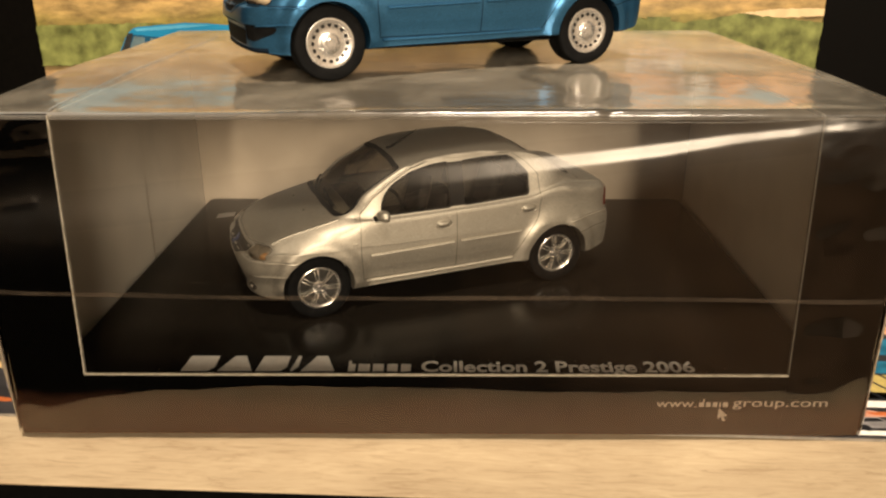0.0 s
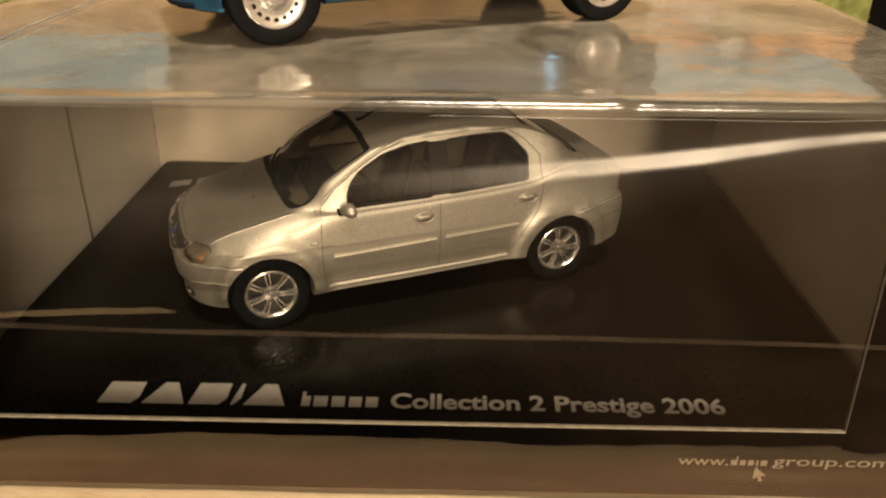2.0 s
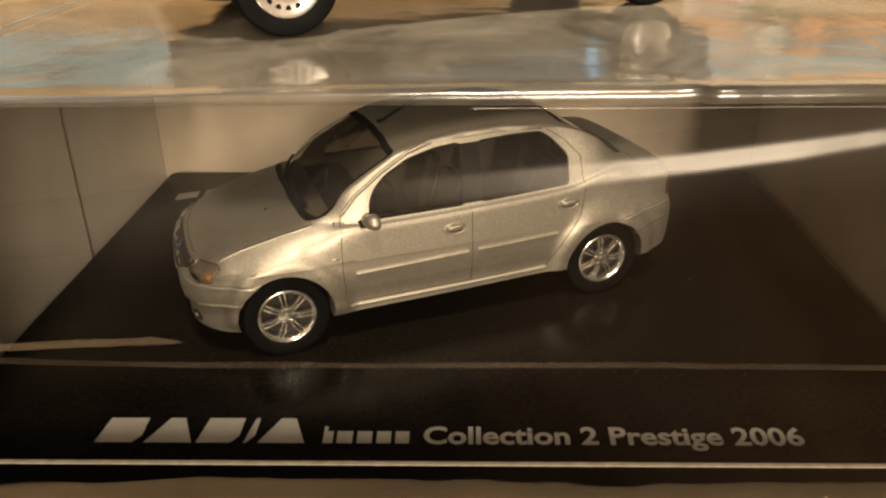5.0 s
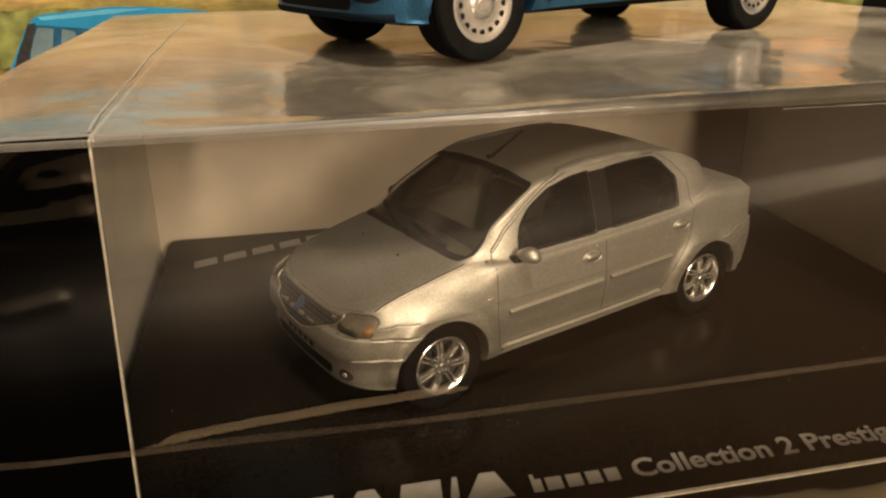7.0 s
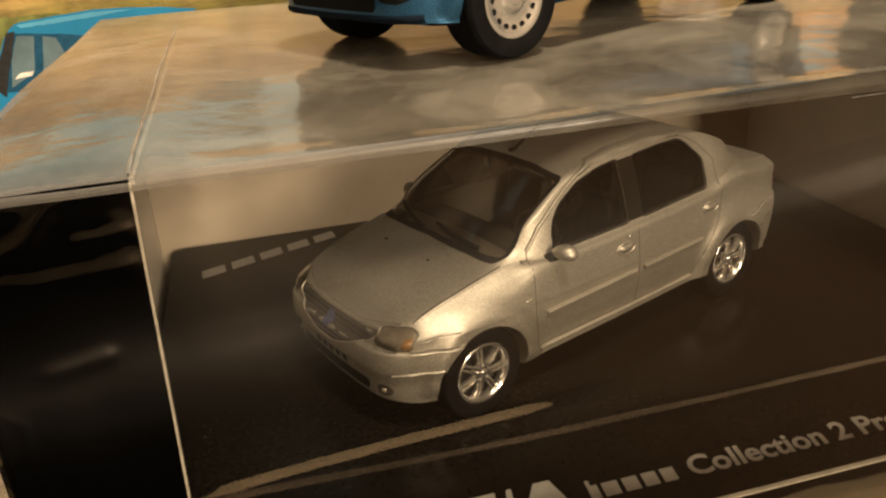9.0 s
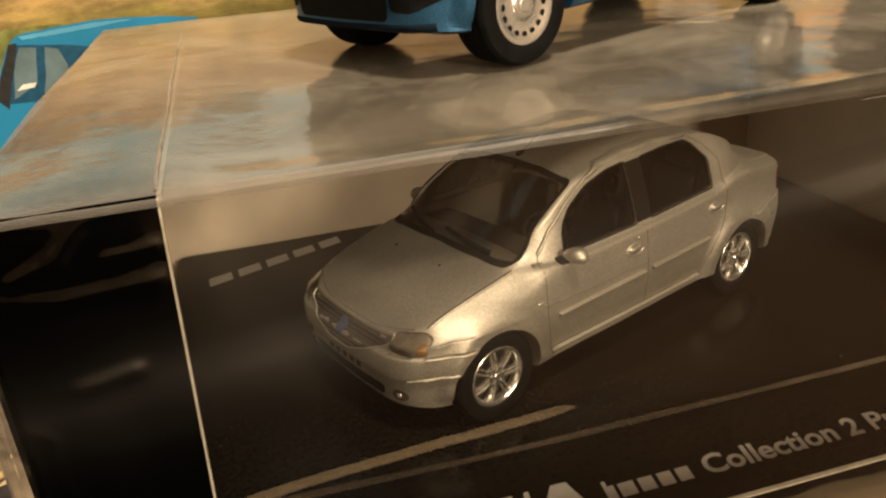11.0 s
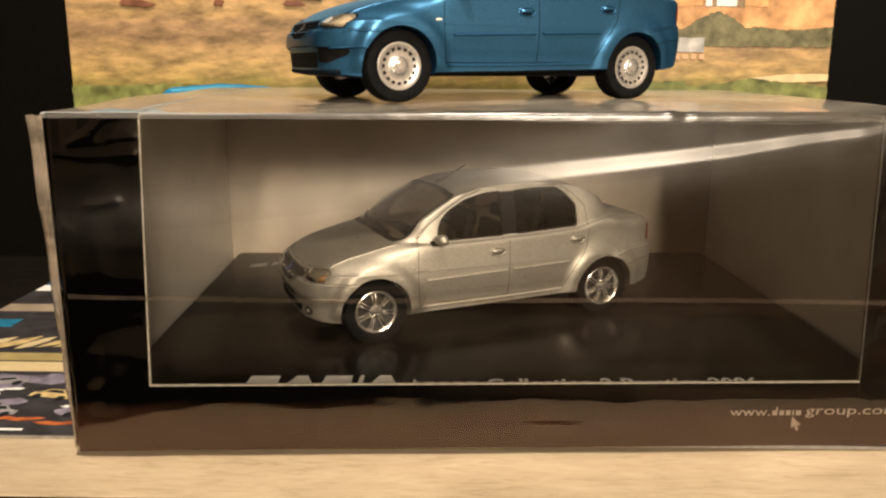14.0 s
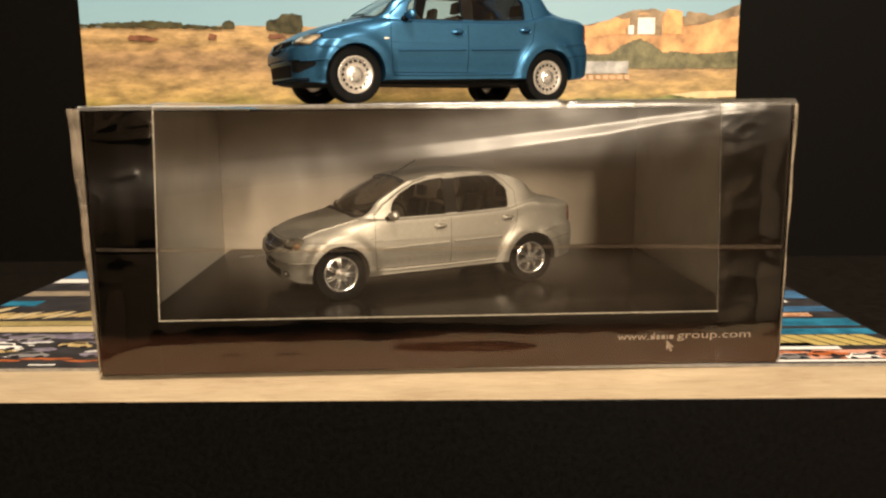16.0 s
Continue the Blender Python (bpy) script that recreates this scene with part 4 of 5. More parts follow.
# left-hand end of the cover
scatter = random.Random(31)
cover_print("cover_word_bar", -107.5, -100.5, 4.8, 5.7, M_C_WHITE)
for k in range(12):
    cover_feather(-150 + k * 6.2, 9.4 + 0.8 * math.sin(k * 1.3), 8.5, 1.7, 8 * math.cos(k * 1.9), M_C_RUST)
cover_shapes("cover_print", -149, -80, 12.0, 35.0, 26, 2.6, M_C_MAUVE, 13)
cover_shapes("cover_print", -149, -118, 12.0, 28.0, 14, 2.2, M_C_GOLD, 14)
cover_shapes("cover_print", -149, -80, 12.0, 33.0, 16, 1.1, M_C_WHITE, 15)
for k in range(12):
    cover_vehicle(-146 + k * 5.9 + scatter.uniform(-1.5, 1.5), 12.5 + 8.0 * (k % 3) + scatter.uniform(-1, 1), scatter.uniform(4.2, 6.2), scatter.uniform(-14, 14), (M_C_GREY, M_C_WHITE, M_C_MAUVE, M_C_GOLD)[(k * 7 + k // 3) % 4])
cover_print("cover_band", -150, -78, 36.4, 42.6, M_C_CREAM)
cover_print("cover_band", -150, -78, 43.4, 48.8, M_C_OLIVE)
for k in range(16):
    cover_feather(-152 + k * 4.2 + scatter.uniform(-1, 1), 50.5 + scatter.uniform(0, 4), scatter.uniform(10, 17), scatter.uniform(2.4, 4.2), scatter.uniform(38, 58), M_C_GOLD if k % 3 else M_C_CREAM)
cover_print("cover_band", -150, -138, 69.0, 76.0, M_C_BLUE)
cover_print("cover_band", -150, -78, 83.6, 91.0, M_C_TAN)
cover_print("cover_band", -150, -78, 105.6, 112.4, M_C_WHITE)
cover_print("cover_band", -150, -78, 113.2, 128.0, M_C_SKY)
cover_shapes("cover_print", -140, -80, 92.0, 104.0, 6, 1.5, M_C_GREY, 26)
# right-hand end of the cover
cover_print("cover_band", 78, 121, 4.0, 5.6, M_C_WHITE)
cover_shapes("cover_print", 80, 119, 6.2, 13.8, 12, 2.0, M_C_PINK, 21)
cover_shapes("cover_print", 80, 119, 6.2, 13.8, 10, 1.6, M_C_RUST, 22)
for k in range(4):
    cover_vehicle(88 + k * 9.0, 6.6 + (k % 2) * 2.4, 4.4, scatter.uniform(-6, 6), (M_C_GREY, M_C_RUST, M_C_WHITE, M_C_PINK)[k])
cover_print("cover_band", 78, 104, 14.4, 17.0, M_C_WHITE)
cover_print("cover_band", 78, 98, 17.6, 20.6, M_C_BLACK)
for k in range(9):
    cover_print("cover_stripe", 80 + k * 4.8, 83.9 + k * 4.8, 18.0, 28.2, M_C_YELLOW, -6)
cover_print("cover_band", 78, 121, 28.9, 34.8, M_C_BLUE)
cover_print("cover_band", 78, 121, 37.8, 46.2, M_C_BLUE)
cover_print("cover_band", 78, 112, 48.6, 53.0, M_C_ORANGE)
cover_print("cover_band", 78, 121, 54.5, 61.4, M_C_SKY)
cover_print("cover_band", 78, 112, 67.0, 71.0, M_C_WHITE)
cover_print("cover_band", 78, 121, 72.5, 84.0, M_C_SKY)


# ---- the two model cars (full-size metres times K give millimetres) ----
from mathutils.bvhtree import BVHTree

K = 1000 / 43
FRONT_AXLE, WHEELBASE, WHEEL_R = 0.806, 2.63, 7.6


def curve(points, x):
    """Smooth curve through (x, value) pairs."""
    if x <= points[0][0]:
        return points[0][1]
    for i in range(len(points) - 1):
        (a, p), (b, q) = points[i], points[i + 1]
        if x <= b:
            m0 = (q - points[i - 1][1]) / (b - points[i - 1][0]) if i else (q - p) / (b - a)
            m1 = (points[i + 2][1] - p) / (points[i + 2][0] - a) if i + 2 < len(points) else (q - p) / (b - a)
            h, t = b - a, (x - a) / (b - a)
            return p * (1 + 2 * t) * (1 - t) ** 2 + m0 * h * t * (1 - t) ** 2 + q * t * t * (3 - 2 * t) + m1 * h * t * t * (t - 1)
    return points[-1][1]


# centre line of the bonnet, screen, roof and boot
ROOF = [(0, 0.735), (0.06, 0.757), (0.14, 0.785), (0.35, 0.852), (0.7, 0.945), (0.9, 0.99), (0.96, 1.005), (1.02, 1.035), (1.2, 1.145), (1.5, 1.320), (1.66, 1.405),
        (1.74, 1.445), (1.82, 1.468), (2.05, 1.496), (2.35, 1.516), (2.7, 1.522), (2.95, 1.510), (3.06, 1.490), (3.2, 1.440), (3.4, 1.348), (3.55, 1.262), (3.66, 1.190),
        (3.74, 1.138), (3.80, 1.114), (3.9, 1.102), (4.05, 1.085), (4.13, 1.065), (4.19, 1.02), (4.247, 0.95)]
# the sharp line along the bonnet's edge, the foot of the windows and the boot: how far out, how high
EDGE_Y = [(0, 0.45), (0.15, 0.56), (0.3, 0.632), (0.395, 0.660), (0.7, 0.690), (1.06, 0.712), (1.2, 0.735), (1.35, 0.775), (1.5, 0.797), (3.1, 0.800), (3.35, 0.785), (3.55, 0.745), (3.7, 0.715),
          (4.0, 0.690), (4.12, 0.650), (4.2, 0.59), (4.247, 0.52)]
EDGE_Z = [(0, 0.715), (0.15, 0.748), (0.3, 0.780), (0.395, 0.806), (0.7, 0.886), (1.06, 0.968), (1.2, 0.980), (1.35, 0.975), (1.6, 0.968), (2.2, 0.980), (3.1, 1.022), (3.35, 1.085), (3.55, 1.112), (3.8, 1.085),
          (4.05, 1.060), (4.15, 1.03), (4.247, 0.92)]
WIDTH = [(0, 0.50), (0.03, 0.575), (0.10, 0.655), (0.22, 0.728), (0.35, 0.785), (0.55, 0.828), (0.8, 0.842), (1.0, 0.854), (1.3, 0.868), (3.1, 0.868), (3.44, 0.855), (3.7, 0.846), (3.95, 0.815), (4.12, 0.755), (4.21, 0.67), (4.247, 0.58)]
FLOOR = [(0, 0.265), (0.3, 0.225), (0.8, 0.22), (1.2, 0.255), (2.0, 0.27), (3.0, 0.29), (3.6, 0.29), (4.0, 0.31), (4.247, 0.36)]
NOSE = [(0.20, 0.060), (0.30, 0.025), (0.40, 0.020), (0.474, 0.012), (0.49, -0.014), (0.55, -0.016), (0.61, -0.008), (0.632, 0.0), (0.648, 0.034), (0.70, 0.058), (0.78, 0.10), (1.0, 0.14)]
TAIL = [(0.2, -0.15), (0.35, -0.09), (0.55, -0.08), (0.70, -0.09), (0.74, -0.115), (0.9, -0.12), (1.1, -0.15)]


def ease(u):
    u = min(1.0, max(0.0, u))
    return u * u * (3 - 2 * u)


def fine(pts, n=3):
    """More points along a smooth line through pts."""
    out = []
    for i in range(len(pts) - 1):
        p0, p1, p2, p3 = pts[max(0, i - 1)], pts[i], pts[i + 1], pts[min(len(pts) - 1, i + 2)]
        for k in range(n):
            t = k / n
            out.append(tuple(0.5 * (2 * b + (c - a) * t + (2 * a - 5 * b + 4 * c - d) * t * t + (3 * b - a - 3 * c + d) * t ** 3) for a, b, c, d in zip(p0, p1, p2, p3)))
    out.append(pts[-1])
    return out


def section(X, slim=0.0, low=None):
    """Half outline of the body at X, from the floor's middle to the roof's, as (y, z) in metres."""
    top, w = curve(ROOF, X) - slim, curve(WIDTH, X) - slim
    ye, ze = curve(EDGE_Y, X) - slim, curve(EDGE_Z, X)
    zb = curve(FLOOR, X) if low is None else low
    ze = min(ze, top - 0.012)
    h = top - ze
    cabin = ease((h - 0.10) / 0.16)
    if low is None:
        # flank: sill, door, shoulder; the shoulder is broad on the wings and tight under the windows
        wing = ease((1.32 - X) / 0.2)
        drop = (0.15 - 0.04 * wing) * (1 - cabin) + 0.075 * cabin
        broad = (w + (ye - w) * 0.42 + 0.03 * (1 - cabin)) * (1 - wing) + (ye + (w - ye) * 0.52) * wing
        zn = max(ze, 0.82)
        lower = [(0, zb), (w * 0.80, zb), (w * 0.945, zb + 0.012), (w * 0.956, zb + 0.045), (w * 0.966, 0.40), (w * 0.982, 0.474), (w * 0.985, 0.49), (w * 0.997, 0.57), (w * 1.0, 0.632),
                 (w * 1.0, 0.648), (w * 0.998, 0.70), (w * 0.997, 0.72), (w * 0.978, max(0.725, zn - drop - 0.02)), (max(ye, broad), zn - drop * (0.36 + 0.16 * wing)), (ye + 0.012, zn - 0.008), (ye, zn)]
        # squeezed together where the nose is low
        lower = [(y, z if z < 0.66 else 0.66 + (z - 0.66) * (ze - 0.66) / (zn - 0.66)) for y, z in lower]
    else:
        lower = [(0, zb + (ze - zb) * 0.0)] + [(w * 0.92, zb + (ze - zb) * k / 14) for k in range(1, 15)] + [(ye, ze)]
    yr = ye - 0.165 * min(1.0, h / 0.48)
    arch = 0.6 * ease((X - 2.9) / 0.4)
    crown = 0.075 * (1 - arch)
    glass = [(ye - 0.006, ze + 0.006), (ye + (yr - ye) * 0.5 + 0.008, ze + (h - crown) * 0.5), (yr, top - crown), (yr - 0.022, top - crown * 0.64), (yr - 0.07, top - crown * 0.45), (yr * 0.6, top - 0.013), (yr * 0.3, top - 0.003), (0, top)]
    lid = [(ye - 0.006, ze + 0.004), (ye * 0.93, ze + h * 0.26), (ye * 0.82, ze + h * 0.50), (ye * 0.68, ze + h * 0.70), (ye * 0.5, ze + h * 0.84), (ye * 0.32, ze + h * 0.94), (ye * 0.15, ze + h * 0.985), (0, top)]
    upper = [(p[0] * (1 - cabin) + q[0] * cabin, p[1] * (1 - cabin) + q[1] * cabin) for p, q in zip(lid, glass)]
    return fine(lower, 3) + fine(upper, 3)


def placed(x, y, z, shaped=True):
    """A point of the loft with the nose and tail rounded in plan, the bumpers' ledges and the arches' flares."""
    if shaped:
        s = 1 if y > 0 else -1
        if abs(y) > 0.3:
            out = 0.014 * ease((0.66 - x) / 0.06) * (1 if z < 0.64 else 0) * ease((z - 0.2) / 0.15)
            out -= 0.018 * ease((0.66 - x) / 0.06) * (1 if z < 0.482 else 0)
            out += 0.014 * ease((x - 3.52) / 0.06) * (1 if z < 0.71 + 0.05 * ease((x - 3.5) / 0.5) else 0)
            for ax in (FRONT_AXLE, FRONT_AXLE + WHEELBASE):
                r = math.hypot(x - ax, (z - 0.33) * (0.96 if z > 0.33 else 1))
                out += 0.040 * ease((0.52 - r) / 0.11) * ease((z - 0.24) / 0.1) * ease((abs(y) - 0.6) / 0.1)
            y += s * out
        f, r = max(0.0, 1 - x / 0.5) ** 2, max(0.0, 1 - (4.247 - x) / 0.4) ** 2
        x += curve(NOSE, z) * f + curve(TAIL, z) * r + 0.135 * max(0.0, 1 - x / 0.65) ** 1.5
    return ((x - FRONT_AXLE) * K, y * K, z * K)


def loft(x0, x1, count, slim=0.0, low=None, shaped=True):
    """Corners and faces of a closed body from lofted sections, in millimetres from the front axle."""
    verts, faces, rings, halves = [], [], [], []

    def add(x, y, z):
        verts.append(placed(x, y, z, shaped))
        return len(verts) - 1

    for i in range(count + 1):
        t = i / count
        X = x0 + (x1 - x0) * (t - 0.55 * math.sin(2 * math.pi * t) / (2 * math.pi) if shaped else t)
        half = section(X, slim, low)
        halves.append((X, half))
        right = [add(X, -y, z) for y, z in half]
        left = [add(X, y, z) for y, z in half[1:-1]]
        rings.append(right + left[::-1])
    n = len(rings[0])
    for p, q in zip(rings, rings[1:]):
        for j in range(n):
            faces.append((p[j], p[(j + 1) % n], q[(j + 1) % n], q[j]))
    m = len(halves[0][1])
    for end, sign in ((0, 1), (-1, -1)):
        X, half = halves[end]
        ring, grid = rings[end], []
        for j in range(1, m - 1):
            y, z = half[j]
            row = [ring[j]]
            for k in range(1, 12):
                s = -1 + 2 * k / 12
                bulge = 0.035 * (1 - s * s) * (y / 0.55 if shaped else 0)
                row.append(add(X - sign * bulge, s * y, z))
            row.append(ring[n - j])
            grid.append(row)
        for a, b in zip(grid, grid[1:]):
            for k in range(12):
                f = (a[k], a[k + 1], b[k + 1], b[k])
                faces.append(f[::-1] if sign > 0 else f)
        for row, tip in ((grid[0], ring[0]), (grid[-1], ring[m - 1])):
            for k in range(12):
                faces.append((row[k], row[k + 1], tip))
    return verts, faces


def shell(x0, x1, count, slim=0.0, low=None, shaped=True):
    """The loft as a closed bmesh."""
    verts, faces = loft(x0, x1, count, slim, low, shaped)
    bm = bmesh.new()
    vs = [bm.verts.new(v) for v in verts]
    for f in faces:
        try:
            bm.faces.new([vs[i] for i in f])
        except ValueError:
            pass
    bmesh.ops.remove_doubles(bm, verts=bm.verts, dist=1e-4)
    bmesh.ops.recalc_face_normals(bm, faces=bm.faces)
    return bm


def flat(points):
    """Full-size (X, z) to millimetres from the front axle."""
    return [((x - FRONT_AXLE) * K, z * K) for x, z in points]


SIDE_FRONT = rounded(flat([(1.475, 0.985), (1.49, 1.10), (1.53, 1.175), (1.62, 1.258), (1.82, 1.362), (2.03, 1.414), (2.20, 1.430), (2.225, 1.425), (2.215, 0.995)]), 0.8)
SIDE_REAR = rounded(flat([(2.355, 1.000), (2.375, 1.428), (2.65, 1.442), (2.90, 1.438), (2.98, 1.388), (3.105, 1.255), (3.095, 1.035)]), 0.8)
SCREEN = rounded([(y * K, z * K) for y, z in ((-0.675, 0.998), (-0.45, 1.018), (0, 1.030), (0.45, 1.018), (0.675, 0.998), (0.595, 1.395), (0.30, 1.428), (0, 1.436), (-0.30, 1.428), (-0.595, 1.395))], 0.7)
BACKLIGHT = rounded([(-0.60 * K, 1.150 * K), (0.60 * K, 1.150 * K), (0.515 * K, 1.435 * K), (-0.515 * K, 1.435 * K)], 1.6)
OUTER = shell(0.0, 4.247, 130)
SKIN = BVHTree.FromBMesh(OUTER)
RAYS = {"y-": ((0, -60, 0), (0, 1, 0)), "y+": ((0, 60, 0), (0, -1, 0)), "x-": ((-60, 0, 0), (1, 0, 0)), "x+": ((140, 0, 0), (-1, 0, 0)), "z+": ((0, 0, 80), (0, 0, -1))}


def onto(p, way, lift):
    """Drop a flat point on the body's skin, lifted off it."""
    start, d = (Vector(v) for v in RAYS[way])
    o = {"y": Vector((p[0], start.y, p[1])), "x": Vector((start.x, p[0], p[1])), "z": Vector((p[0], p[1], start.z))}[way[0]]
    hit, nor, _, _ = SKIN.ray_cast(o, d)
    if hit is None:
        hit, nor, _, _ = SKIN.find_nearest(o + d * 45)
    if nor.dot(d) > 0:
        nor = -nor
    return hit + nor * lift


def resample(line, step):
    out = []
    for a, b in zip(line, line[1:]):
        n = max(1, int(math.dist(a, b) / step))
        out += [(a[0] + (b[0] - a[0]) * k / n, a[1] + (b[1] - a[1]) * k / n) for k in range(n)]
    return out + [line[-1]]


def strip(line, way, width, lift=0.05, proud=0.0, closed=False):
    """A narrow band along a flat line, laid on the body; proud gives it a raised round top."""
    pts = resample(line + ([line[0]] if closed else []), 0.8)
    bm, rows = bmesh.new(), []
    for i, p in enumerate(pts):
        a, b = pts[max(0, i - 1)], pts[min(len(pts) - 1, i + 1)]
        d = Vector((b[0] - a[0], b[1] - a[1]))
        if d.length < 1e-6:
            continue
        n = Vector((-d.y, d.x)).normalized() * width / 2
        cuts = ((-1, lift), (-0.6, lift + proud), (0, lift + proud * 1.25), (0.6, lift + proud), (1, lift)) if proud else ((-1, lift), (1, lift))
        rows.append([bm.verts.new(onto((p[0] + n.x * s, p[1] + n.y * s), way, h)) for s, h in cuts])
    for a, b in zip(rows, rows[1:]):
        for k in range(len(a) - 1):
            bm.faces.new((a[k], a[k + 1], b[k + 1], b[k]))
    return bm


def patch(poly, way, lift, dome=0.0, step=1.0):
    """A flat outline laid on the body as a filled panel."""
    pts = resample(poly + [poly[0]], step)[:-1]
    cx, cz = sum(p[0] for p in pts) / len(pts), sum(p[1] for p in pts) / len(pts)
    bm, rings = bmesh.new(), []
    for s in (1.0, 0.92, 0.75, 0.5, 0.25):
        rings.append([bm.verts.new(onto((cx + (p[0] - cx) * s, cz + (p[1] - cz) * s), way, lift + dome * (1 - s ** 4))) for p in pts])
    mid = bm.verts.new(onto((cx, cz), way, lift + dome))
    n = len(pts)
    for a, b in zip(rings, rings[1:]):
        for k in range(n):
            bm.faces.new((a[k], a[(k + 1) % n], b[(k + 1) % n], b[k]))
    for k in range(n):
        bm.faces.new((rings[-1][k], rings[-1][(k + 1) % n], mid))
    return bm


def rim_alloy(parent):
    """Bright rim with seven pairs of narrow rounded spokes round a bolted hub."""
    r = WHEEL_R * 0.655
    part("rim_well", lathe([(0.01, 2.0), (r * 0.6, 2.1), (r * 0.93, 1.6), (r * 0.93, -0.2)], 40), M_WELL, parent, "dark inside of the rim", soft=40)
    part("rim_lip", lathe([(r * 0.86, 0.9), (r * 0.88, -0.30), (r * 0.93, -0.62), (r * 0.99, -0.66), (r * 1.04, -0.45), (r * 1.04, 0.3)], 56), M_CHROME, parent, "bright plated rim", soft=50)
    for i in range(7):
        a = math.pi / 2 + 0.12 + 2 * math.pi * i / 7
        for s in (-1, 1):
            bm, rows = bmesh.new(), []
            for k in range(7):
                u = r * (0.24 + 0.68 * k / 6)
                v = s * (0.31 + 0.12 * k / 6)
                h = -0.30 - 0.22 * math.sin(math.pi * min(1.0, k / 5)) + 0.12 * (k == 6)
                half = 0.235 - 0.02 * k / 6
                row = []
                for dv, dh in ((-1, 0.9), (-0.95, 0.25), (-0.55, 0.03), (0, 0.0), (0.55, 0.03), (0.95, 0.25), (1, 0.9)):
                    w = v + dv * half
                    row.append(bm.verts.new((u * math.cos(a) - w * math.sin(a), h + dh, u * math.sin(a) + w * math.cos(a))))
                rows.append(row)
            for p, q in zip(rows, rows[1:]):
                for k in range(6):
                    bm.faces.new((p[k], p[k + 1], q[k + 1], q[k]))
            part("spoke", bm, M_CHROME, parent, soft=50)
    part("hub_cap", lathe([(0.01, -0.62), (r * 0.10, -0.60), (r * 0.13, -0.48), (r * 0.22, -0.46), (r * 0.33, -0.34), (r * 0.36, 0.4)], 28), M_CHROME, parent, soft=30)
    for i in range(5):
        a = math.pi / 2 + 2 * math.pi * i / 5
        bolt = lathe([(0.01, -0.62), (0.20, -0.60), (0.24, -0.3)], 8)
        bmesh.ops.transform(bolt, matrix=Matrix.Translation((r * 0.235 * math.cos(a), 0, r * 0.235 * math.sin(a))), verts=bolt.verts)
        part("wheel_bolt", bolt, M_CHROME, parent)


def rim_steel(parent):
    """Silver wheel trim with a ring of sixteen holes round a domed cap."""
    r = WHEEL_R * 0.655
    prof = [(r * 0.40, -0.25), (r * 0.55, -0.05), (r * 0.70, -0.20), (r * 0.86, -0.38), (r * 0.95, -0.55), (r * 1.02, -0.45), (r * 1.03, 0.3)]
    part("wheel_trim", lathe(prof, 64), M_STEEL, parent, "satin silver wheel trim", soft=40)
    part("hub_cap", lathe([(0.01, -0.62), (r * 0.16, -0.62), (r * 0.19, -0.50), (r * 0.24, -0.50), (r * 0.36, -0.36), (r * 0.40, -0.2)], 40), M_STEEL, parent, soft=30)
    for i in range(16):
        a = 2 * math.pi * i / 16
        hole = lathe([(0.01, 0.0), (0.42, 0.0)], 12)
        bmesh.ops.transform(hole, matrix=Matrix.Translation((r * 0.74 * math.cos(a), -0.30, r * 0.74 * math.sin(a))), verts=hole.verts)
        part("trim_hole", hole, M_TRIM, parent)


def tyre_mesh():
    r, w = WHEEL_R, 2.5
    prof = [(r * 0.64, -0.1), (r * 0.66, -0.55), (r * 0.72, -0.72), (r * 0.86, -0.80), (r * 0.95, -0.62), (r * 0.992, -0.2)]
    for i in range(5):
        y = 0.1 + i * 0.9
        prof += [(r, y), (r, y + 0.55), (r * 0.985, y + 0.6), (r * 0.985, y + 0.85)]
    prof += [(r * 0.99, 4.7), (r * 0.9, 5.1), (r * 0.65, 5.0)]
    return lathe(prof, 64)


